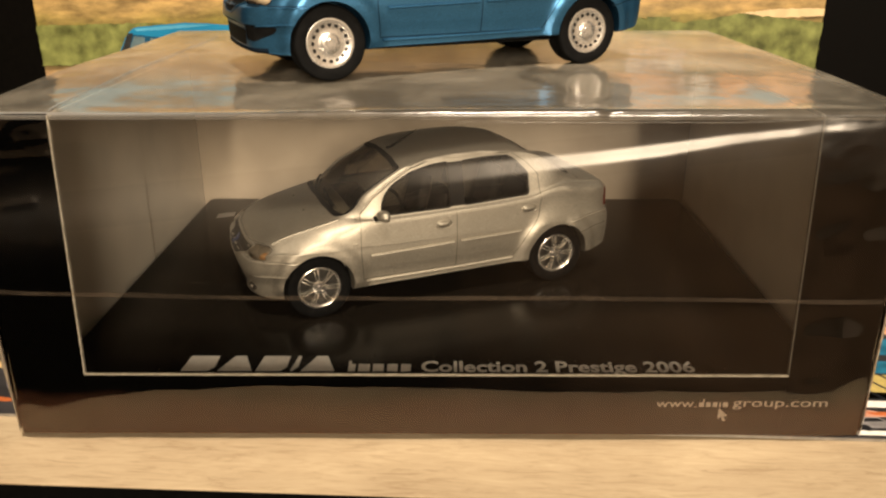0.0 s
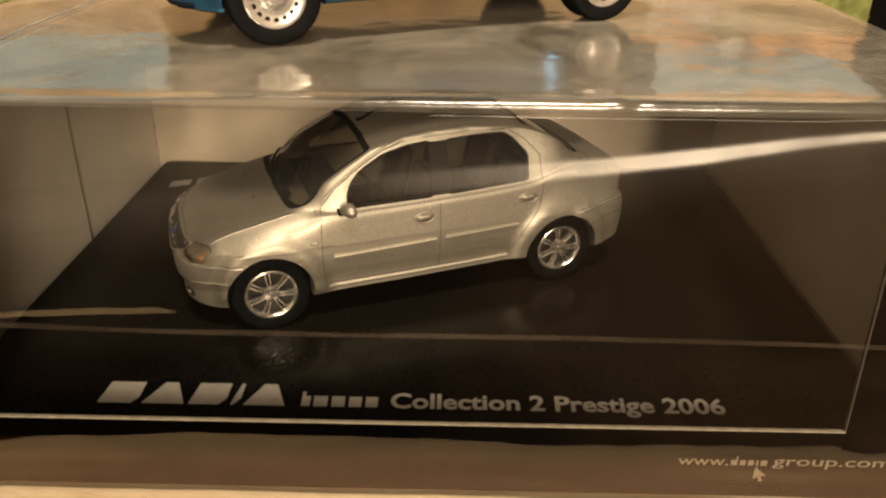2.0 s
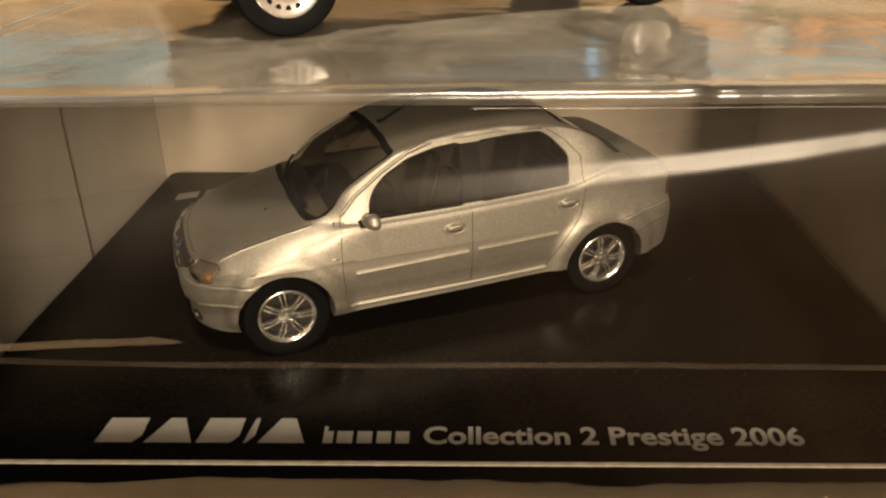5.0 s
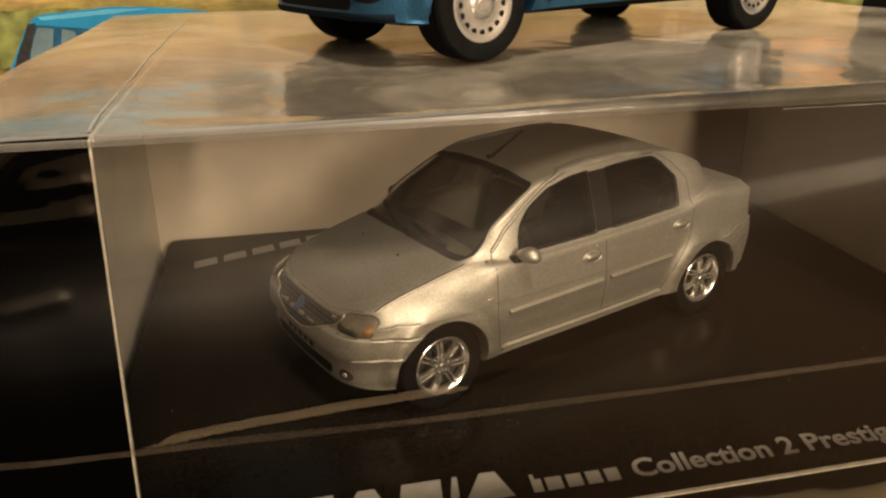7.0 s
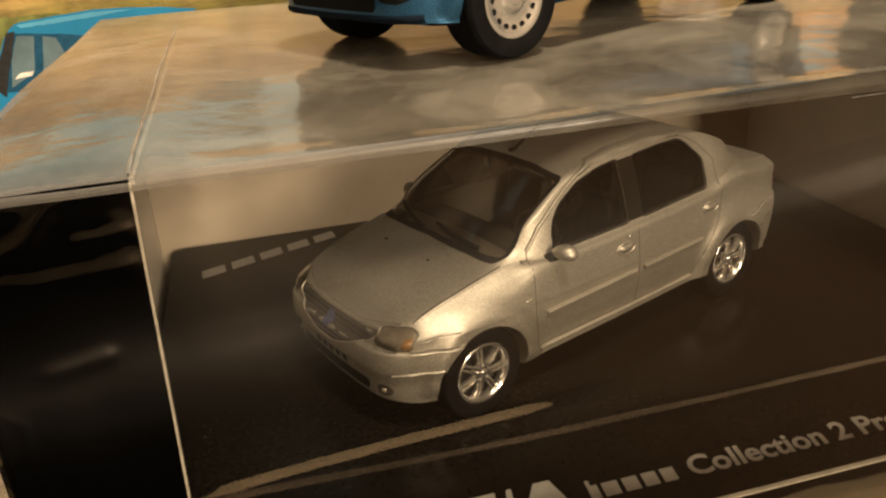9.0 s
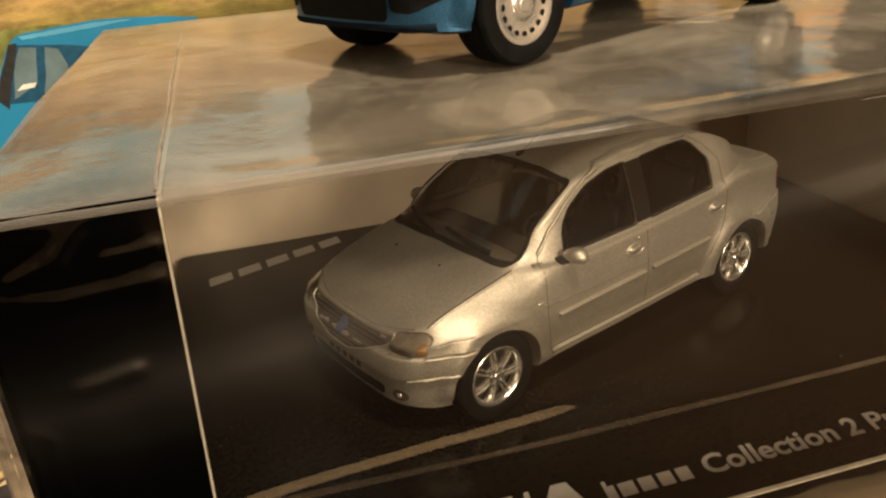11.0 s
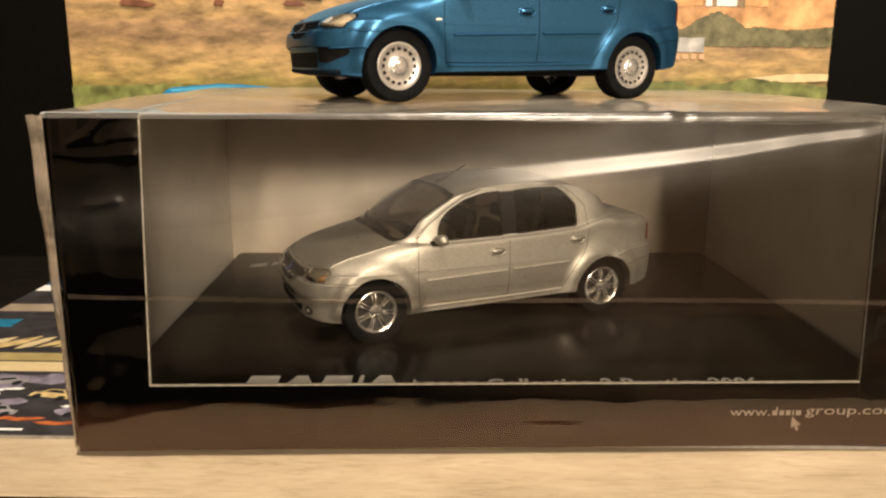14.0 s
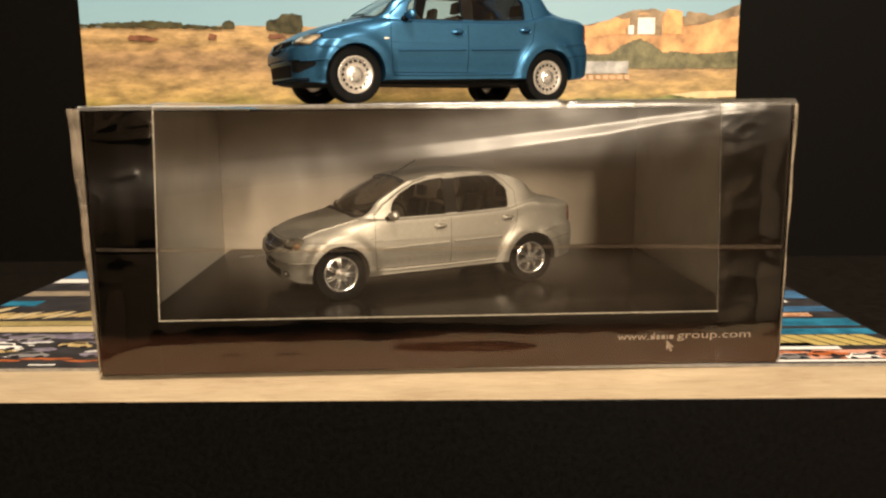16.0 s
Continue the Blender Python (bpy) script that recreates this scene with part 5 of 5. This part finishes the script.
def car(name, label, coat, fit_rim, m, facelift):
    """One model saloon with its parts, front axle at its origin and its nose to -x."""
    top = thing(name, label, "model car", m)
    gap = M_SEAM_DARK if facelift else M_SEAM
    me = bpy.data.meshes.new("body")
    src = OUTER.copy()
    bmesh.ops.scale(src, vec=(MM, MM, MM), verts=src.verts)
    src.to_mesh(me)
    src.free()
    ax, rx = 0.0, WHEELBASE * K
    pane = M_CLEAR_PANE if facelift else M_GLASS
    cuts = [shell(1.22, 3.58, 40, slim=0.045, low=0.42, shaped=False)]
    for x in (ax, rx):
        for s in (-1, 1):
            c = bmesh.new()
            bmesh.ops.create_cone(c, cap_ends=True, segments=64, radius1=8.2, radius2=8.2, depth=9)
            bmesh.ops.transform(c, matrix=Matrix.Translation((x, s * 17.6, WHEEL_R + 0.1)) @ Matrix.Rotation(radians(90), 4, "X"), verts=c.verts)
            cuts.append(c)
    cuts.append(prism(SIDE_FRONT, -30, 30, "y"))
    cuts.append(prism(SIDE_REAR, -30, 30, "y"))
    cuts.append(prism(SCREEN, (0.9 - FRONT_AXLE) * K, (1.95 - FRONT_AXLE) * K, "x"))
    cuts.append(prism(BACKLIGHT, (2.95 - FRONT_AXLE) * K, (3.85 - FRONT_AXLE) * K, "x"))
    done = carve(me, cuts[1:] + cuts[:1])
    part("body", done, coat, top)
    smooth(done, True, 30)
    done.materials.append(M_TRIM)
    for f in done.polygons:
        if f.normal.z < -0.8 and f.center.z < 0.30 * K * MM:
            f.material_index = 1
    # glass
    for way in ("y-", "y+"):
        part("side_window", patch(SIDE_FRONT, way, -0.35), pane, top, soft=60)
        part("side_window", patch(SIDE_REAR, way, -0.35), pane, top, soft=60)
        part("window_seal", strip(SIDE_FRONT, way, 0.30, 0.04, closed=True), M_TRIM, top)
        part("window_seal", strip(SIDE_REAR, way, 0.30, 0.04, closed=True), M_TRIM, top)
        part("pillar_cover", patch(flat([(2.205, 1.000), (2.362, 1.004), (2.382, 1.428), (2.224, 1.424)]), way, 0.06), M_PILLAR, top, "dark grey door pillar")
    part("windscreen", patch(SCREEN, "x-", -0.3), M_CLEAR_PANE if facelift else M_SCREEN, top, "dark tinted windscreen", soft=60)
    part("windscreen_seal", strip(SCREEN, "x-", 0.55, 0.05, closed=True), M_TRIM, top)
    part("rear_screen", patch(BACKLIGHT, "x+", -0.3), pane, top, soft=60)
    part("rear_screen_seal", strip(BACKLIGHT, "x+", 0.6, 0.05, closed=True), M_TRIM, top)
    # seams, mouldings, handles
    door_f = flat([(1.252, 0.36), (1.236, 0.60), (1.238, 0.80), (1.25, 0.94), (1.275, 1.03)])
    door_m = flat([(2.248, 0.36), (2.258, 0.98)])
    door_t = flat([(2.272, 1.435), (2.276, 1.485)])
    door_r = flat([(2.90, 0.37), (2.965, 0.47), (3.04, 0.60), (3.12, 0.70), (3.185, 0.79), (3.205, 0.90), (3.222, 1.00), (3.215, 1.235), (3.09, 1.37), (2.93, 1.468)])
    door_o = flat([(2.93, 1.468), (2.60, 1.487), (2.27, 1.478), (2.00, 1.452), (1.82, 1.402), (1.60, 1.285), (1.40, 1.155), (1.275, 1.03)])
    sill = flat([(1.252, 0.36), (2.90, 0.37)])
    bump_f = flat([(0.30, 0.644), (0.45, 0.644), (0.60, 0.640)])
    bump_low = flat([(0.20, 0.470), (0.30, 0.474), (0.47, 0.486)])
    bump_r = flat([(3.56, 0.705), (3.75, 0.735), (4.00, 0.76), (4.08, 0.76)])
    bump_rl = flat([(3.66, 0.56), (3.85, 0.60), (4.05, 0.615)])
    for way in ("y-", "y+"):
        for line in (door_f, door_m, door_t, door_r, sill, bump_f, bump_low, bump_r, bump_rl):
            part("panel_seam", strip(line, way, 0.18, 0.035), gap, top)
        for name, line, w, rise in (("roof_rail", door_o, 0.55, 0.34), ("bumper_ridge", [(x, z - 0.28) for x, z in bump_f], 0.42, 0.22), ("bumper_ridge", [(x, z + 0.24) for x, z in bump_low], 0.40, 0.22), ("bumper_ridge", [(x, z - 0.28) for x, z in bump_r], 0.42, 0.22)):
            part(name, strip(line, way, w, 0.0, rise), coat, top, soft=70)
        part("side_moulding", strip(flat([(1.33, 0.612), (2.215, 0.640)]), way, 0.62, 0.0, 0.5), coat, top, soft=70)
        part("side_moulding", strip(flat([(2.295, 0.642), (2.98, 0.664)]), way, 0.62, 0.0, 0.5), coat, top, soft=70)
        part("sill_cover", strip(flat([(1.275, 0.335), (2.10, 0.345), (2.90, 0.362)]), way, 0.62, 0.0, 0.42), coat, top, soft=70)
        for hx, hz in ((2.115, 0.838), (3.075, 0.892)):
            ring = [((hx - FRONT_AXLE) * K + 2.05 * math.cos(a), hz * K + 0.95 * math.sin(a)) for a in [math.pi * 2 * i / 28 for i in range(28)]]
            part("handle_recess", strip(ring, way, 0.34, 0.0, 0.2, closed=True), coat, top, soft=70)
            part("handle_shadow_gap", patch([(x * 1.0, z - 0.28) for x, z in [((hx - FRONT_AXLE) * K + 1.5 * math.cos(a), hz * K + 0.5 * math.sin(a)) for a in [math.pi * 2 * i / 20 for i in range(20)]]], way, 0.03, step=0.5), gap, top)
            part("door_handle", patch(rounded(flat([(hx - 0.075, hz - 0.012), (hx + 0.075, hz - 0.008), (hx + 0.075, hz + 0.032), (hx - 0.075, hz + 0.028)]), 0.5), way, 0.12, 0.5, 0.4), coat, top, soft=70)
        lock = [((2.165 - FRONT_AXLE) * K + 0.32 * math.cos(a), 0.912 * K + 0.32 * math.sin(a)) for a in [math.pi * 2 * i / 12 for i in range(12)]]
        part("door_lock", patch(lock, way, 0.04, 0.12, 0.3), coat, top, soft=70)
        part("indicator_repeater", patch(rounded(flat([(1.150, 0.732), (1.212, 0.735), (1.212, 0.756), (1.150, 0.753)]), 0.22), way, 0.05, 0.22, 0.3), M_REFLECTOR if facelift else coat, top)
        part("tail_lamp", patch(rounded(flat([(4.02, 0.80), (4.075, 0.80), (4.05, 1.00), (4.025, 1.01)]), 0.8), way, 0.08, 0.15), M_RED, top, "red tail lamp lens")
        s = -1 if way == "y-" else 1
        lamp_poly = [(s * y * K, z * K) for y, z in ([(0.42, 0.685), (0.50, 0.665), (0.735, 0.655), (0.755, 0.735), (0.70, 0.785), (0.55, 0.775)] if facelift else [(0.495, 0.700), (0.53, 0.668), (0.68, 0.650), (0.742, 0.655), (0.728, 0.735), (0.665, 0.768), (0.51, 0.755)])]
        head = part("headlamp", patch(rounded(lamp_poly, 0.6), "x-", 0.05, 0.06), M_BOWL, top, "clear headlamp with amber indicator", soft=60)
        amber = [(s * y * K, z * K) for y, z in ([(0.60, 0.675), (0.735, 0.665), (0.745, 0.73), (0.66, 0.765)] if facelift else [(0.690, 0.664), (0.738, 0.662), (0.728, 0.715), (0.685, 0.720)])]
        part("indicator", patch(rounded(amber, 0.4), "x-", 0.16, 0.06), M_PALE_AMBER if facelift else M_AMBER, head, "amber indicator lens", soft=60)
        cy, cz = ((0.53, 0.715) if facelift else (0.60, 0.705))
        bowl = [(s * cy * K + 1.0 * math.cos(a), cz * K + 0.85 * math.sin(a)) for a in [math.pi * 2 * i / 18 for i in range(18)]]
        part("reflector", patch(bowl, "x-", 0.14, 0.06, 0.4), M_REFLECTOR if facelift else M_BOWL, head, "round bright lamp reflector", soft=60)
        part("headlamp_lens", patch(rounded(lamp_poly, 0.6), "x-", 0.26, 0.12), M_LENS, head, soft=60)
        part("headlamp_gap", strip(rounded(lamp_poly, 0.6), "x-", 0.20, 0.06, closed=True), gap, head)
        if facelift:
            duct = rounded([(s * 0.47 * K, 0.36 * K), (s * 0.60 * K, 0.345 * K), (s * 0.735 * K, 0.42 * K), (s * 0.755 * K, 0.475 * K), (s * 0.60 * K, 0.495 * K), (s * 0.47 * K, 0.485 * K)], 0.9)
            part("bumper_vent", patch(duct, "x-", 0.06), M_TRIM, top)
        else:
            well = [(s * 0.575 * K + 1.25 * math.cos(a), 0.345 * K + 1.0 * math.sin(a)) for a in [math.pi * 2 * i / 18 for i in range(18)]]
            socket = part("fog_lamp", patch(well, "x-", 0.04), M_GRILLE, top)
            fog = [(s * 0.572 * K + 0.42 * math.cos(a), 0.345 * K + 0.42 * math.sin(a)) for a in [math.pi * 2 * i / 16 for i in range(16)]]
            part("fog_lens", patch(fog, "x-", 0.10, 0.2, 0.3), M_BOWL, socket)
        # door mirror: a rounded shell on a dark foot
        mirror = bmesh.new()
        bmesh.ops.create_uvsphere(mirror, u_segments=24, v_segments=14, radius=1.0)
        for v in mirror.verts:
            x, y, z = v.co
            flat_back = min(x, 0.35)
            v.co = (flat_back * 1.7, y * 2.15 * (1 - 0.12 * z), z * (1.25 + 0.3 * y * s))
        bmesh.ops.transform(mirror, matrix=Matrix.Translation(((1.468 - FRONT_AXLE) * K, s * 21.0, 1.022 * K)) @ Matrix.Rotation(radians(s * -14), 4, "Z"), verts=mirror.verts)
        shell_part = part("door_mirror", mirror, coat, top, soft=50)
        foot = box(-0.7, 0.8, -1.2, 1.2, -0.75, 0.5, 0.25)
        bmesh.ops.transform(foot, matrix=Matrix.Translation(((1.42 - FRONT_AXLE) * K, s * 18.9, 0.978 * K)) @ Matrix.Rotation(radians(s * 18), 4, "X"), verts=foot.verts)
        part("mirror_foot", foot, M_TRIM, shell_part)
    # nose
    half = [(0.10, 0.560), (0.28, 0.610), (0.46, 0.672), (0.47, 0.728), (0.20, 0.728)] if facelift else [(0.12, 0.550), (0.27, 0.598), (0.43, 0.655), (0.500, 0.690), (0.505, 0.738), (0.20, 0.728)]
    grille = rounded([(y * K, z * K) for y, z in half] + [(-y * K, z * K) for y, z in half[::-1]], 0.7)
    part("grille", patch(grille, "x-", 0.05), M_TRIM if facelift else M_GRILLE, top, "dark slatted grille")
    part("grille_frame", strip(grille, "x-", 0.40, 0.02, 0.20, closed=True), coat, top, soft=70)
    for k in range(5):
        z, half = (0.588 + k * 0.029) * K, (0.19, 0.28, 0.36, 0.43, 0.46)[k] * K
        part("grille_slat", strip([(-half, z), (half, z)], "x-", 0.18, 0.07, 0.16), M_TRIM if facelift else M_SLAT, top, soft=70)
    badge = [(0.052 * K * math.cos(a), 0.662 * K + 0.048 * K * math.sin(a)) for a in [math.pi * 2 * i / 20 for i in range(20)]]
    part("badge", patch(badge, "x-", 0.34, 0.15, 0.4), M_GRILLE if facelift else M_BADGE, top)
    part("bonnet_lip", strip([(y * K, z * K) for y, z in ((-0.60, 0.775), (-0.50, 0.765), (-0.30, 0.742), (0, 0.740), (0.30, 0.742), (0.50, 0.765), (0.60, 0.775))], "x-", 0.16, 0.04), gap, top)
    high = 0.445 if facelift else 0.385
    part("lower_intake", patch(rounded([(-0.44 * K, 0.305 * K), (0.44 * K, 0.305 * K), (0.46 * K, high * K), (-0.46 * K, high * K)], 0.9), "x-", 0.06), M_TRIM, top)
    if facelift:
        part("chin_lip", strip([(-0.68 * K, 0.272 * K), (0, 0.265 * K), (0.68 * K, 0.272 * K)], "x-", 1.0, 0.05, 0.25), gap, top)
    if not facelift:
        part("number_plate", patch(rounded([(-0.25 * K, 0.395 * K), (0.25 * K, 0.395 * K), (0.25 * K, 0.485 * K), (-0.25 * K, 0.485 * K)], 0.2), "x-", 0.15), M_PLATE, top, "pale plate with dark bars")
        for k in range(5):
            y = (-0.18 + 0.09 * k) * K
            part("plate_bar", strip([(y - 0.7, 0.440 * K), (y + 0.7, 0.440 * K)], "x-", 1.3, 0.2), M_TRIM, top)
    part("bumper_crease", strip([(y * K, z * K) for y, z in ((-0.66, 0.478), (-0.5, 0.482), (-0.27, 0.497), (0.27, 0.497), (0.5, 0.482), (0.66, 0.478))], "x-", 0.26, 0.03), gap, top)
    part("bumper_top_gap", strip([(y * K, z * K) for y, z in ((-0.68, 0.642), (-0.52, 0.645))], "x-", 0.2, 0.03), gap, top)
    part("bumper_top_gap", strip([(y * K, z * K) for y, z in ((0.68, 0.642), (0.52, 0.645))], "x-", 0.2, 0.03), gap, top)
    # bonnet and boot lines, wipers, washer jets, aerial
    for s in (-1, 1):
        part("bonnet_ridge", strip([((0.40 - FRONT_AXLE) * K, s * 0.664 * K), ((0.7 - FRONT_AXLE) * K, s * 0.692 * K), ((1.06 - FRONT_AXLE) * K, s * 0.713 * K)], "z+", 0.34, 0.0, 0.16), coat, top, soft=70)
        part("bonnet_seam", strip([((0.39 - FRONT_AXLE) * K, s * 0.651 * K), ((0.7 - FRONT_AXLE) * K, s * 0.679 * K), ((1.07 - FRONT_AXLE) * K, s * 0.700 * K)], "z+", 0.24, 0.04), gap, top)
        jet = box(-0.18, 0.18, -0.2, 0.2, -0.05, 0.14, 0.06)
        bmesh.ops.transform(jet, matrix=Matrix.Translation(onto(((0.80 - FRONT_AXLE) * K, s * 0.262 * K), "z+", 0.05)), verts=jet.verts)
        part("washer_jet", jet, M_TRIM, top)
    part("boot_seam", strip([((3.77 - FRONT_AXLE) * K, -0.64 * K), ((3.75 - FRONT_AXLE) * K, 0), ((3.77 - FRONT_AXLE) * K, 0.64 * K)], "z+", 0.3, 0.04), gap, top)
    for y0, y1 in ((-0.50, 0.02), (0.08, 0.56)):
        part("wiper", strip([(y0 * K, 1.035 * K), (y1 * K, 1.075 * K)], "x-", 0.42, 0.15, 0.25), M_TRIM, top)
    base = onto(((1.80 - FRONT_AXLE) * K, 0.0), "z+", 0)
    mast = bmesh.new()
    bmesh.ops.create_cone(mast, cap_ends=True, segments=10, radius1=0.32, radius2=0.14, depth=8.5)
    bmesh.ops.transform(mast, matrix=Matrix.Translation(base) @ Matrix.Rotation(radians(62), 4, "Y") @ Matrix.Translation((0, 0, 4.2)), verts=mast.verts)
    aerial = part("aerial", mast, M_TRIM, top, soft=40)
    foot = box(-0.6, 0.7, -0.4, 0.4, -0.15, 0.5, 0.2)
    bmesh.ops.transform(foot, matrix=Matrix.Translation(base), verts=foot.verts)
    part("aerial_foot", foot, M_TRIM, aerial)
    # underside and cabin
    part("underbody", box(-11, 71, -15.0, 15.0, 5.4, 9.4, 0.8), M_TRIM, top)
    part("dashboard", box((1.20 - FRONT_AXLE) * K, (1.62 - FRONT_AXLE) * K, -16.2, 16.2, 13.5, 21.8, 1.5, 3), M_SEAT, top)
    if facelift:
        part("headlining", box((1.85 - FRONT_AXLE) * K, (3.0 - FRONT_AXLE) * K, -11.5, 11.5, 1.405 * K, 1.425 * K, 0.15), M_LINER, top, "pale beige roof lining")
    for x, y in ((1.98, -0.36), (1.98, 0.36), (2.86, -0.36), (2.86, 0.36)):
        px, py = (x - FRONT_AXLE) * K, y * K
        seat = part("seat", box(px - 5.5, px + 5.5, py - 5.4, py + 5.4, 10.0, 14.5, 1.2, 3), M_SEAT, top)
        back = box(-1.4, 1.4, -5.3, 5.3, 0, 12.5, 1.2, 3)
        bmesh.ops.transform(back, matrix=Matrix.Translation((px + 4.6, py, 13.0)) @ Matrix.Rotation(radians(14), 4, "Y"), verts=back.verts)
        part("seat_back", back, M_SEAT, seat)
        rest = box(-0.9, 0.9, -2.6, 2.6, 0, 3.4, 0.8, 3)
        bmesh.ops.transform(rest, matrix=Matrix.Translation((px + 8.2, py, 26.0)) @ Matrix.Rotation(radians(10), 4, "Y"), verts=rest.verts)
        part("headrest", rest, M_SEAT, seat)
    ring_me = lathe([(3.6, -0.25), (4.1, -0.25), (4.1, 0.25), (3.6, 0.25), (3.6, -0.25)], 28)
    bmesh.ops.transform(ring_me, matrix=Matrix.Translation(((1.70 - FRONT_AXLE) * K, -0.36 * K, 22.0)) @ Matrix.Rotation(radians(-65), 4, "Z"), verts=ring_me.verts)
    part("steering_wheel", ring_me, M_SEAT, top)
    # wheels
    first = None
    for x, s in ((ax, -1), (rx, -1), (ax, 1), (rx, 1)):
        spin = pose(x * MM, s * 18.6 * MM, WHEEL_R * MM, 0, 0, 0 if s < 0 else 180)
        hub = new("wheel")
        hub.empty_display_size = 0.005
        hub.parent = top
        hub.matrix_basis = spin
        if first is None:
            first = (tyre_mesh(), hub)
            part("tyre", first[0], M_TYRE, hub, "black rubber tyre", soft=30)
            fit_rim(hub)
        else:
            for piece in first[1].children:
                other = piece.copy()
                scene.collection.objects.link(other)
                other.parent = hub
    return top


def stand(hub_f, hub_r, ground):
    """The pose that puts the near-side wheels' outer faces over two points."""
    a = math.atan2(hub_r[1] - hub_f[1], hub_r[0] - hub_f[0])
    ox, oy = hub_f[0] - 19.2 * math.sin(a), hub_f[1] + 19.2 * math.cos(a)
    return pose(ox * MM, oy * MM, ground * MM, 0, 0, math.degrees(a))


car("silver_model_car", "champagne silver die-cast saloon with bright alloy wheels on a black plinth", M_SILVER, rim_alloy, stand((-28.9, 32.1), (28.1, 54.2), PLINTH_Z), False)
car("blue_model_car", "metallic blue die-cast saloon standing on the wrapped box", M_BLUE, rim_steel, stand((-23.2, 29.9), (32.9, 54.7), BH + 0.70), True)
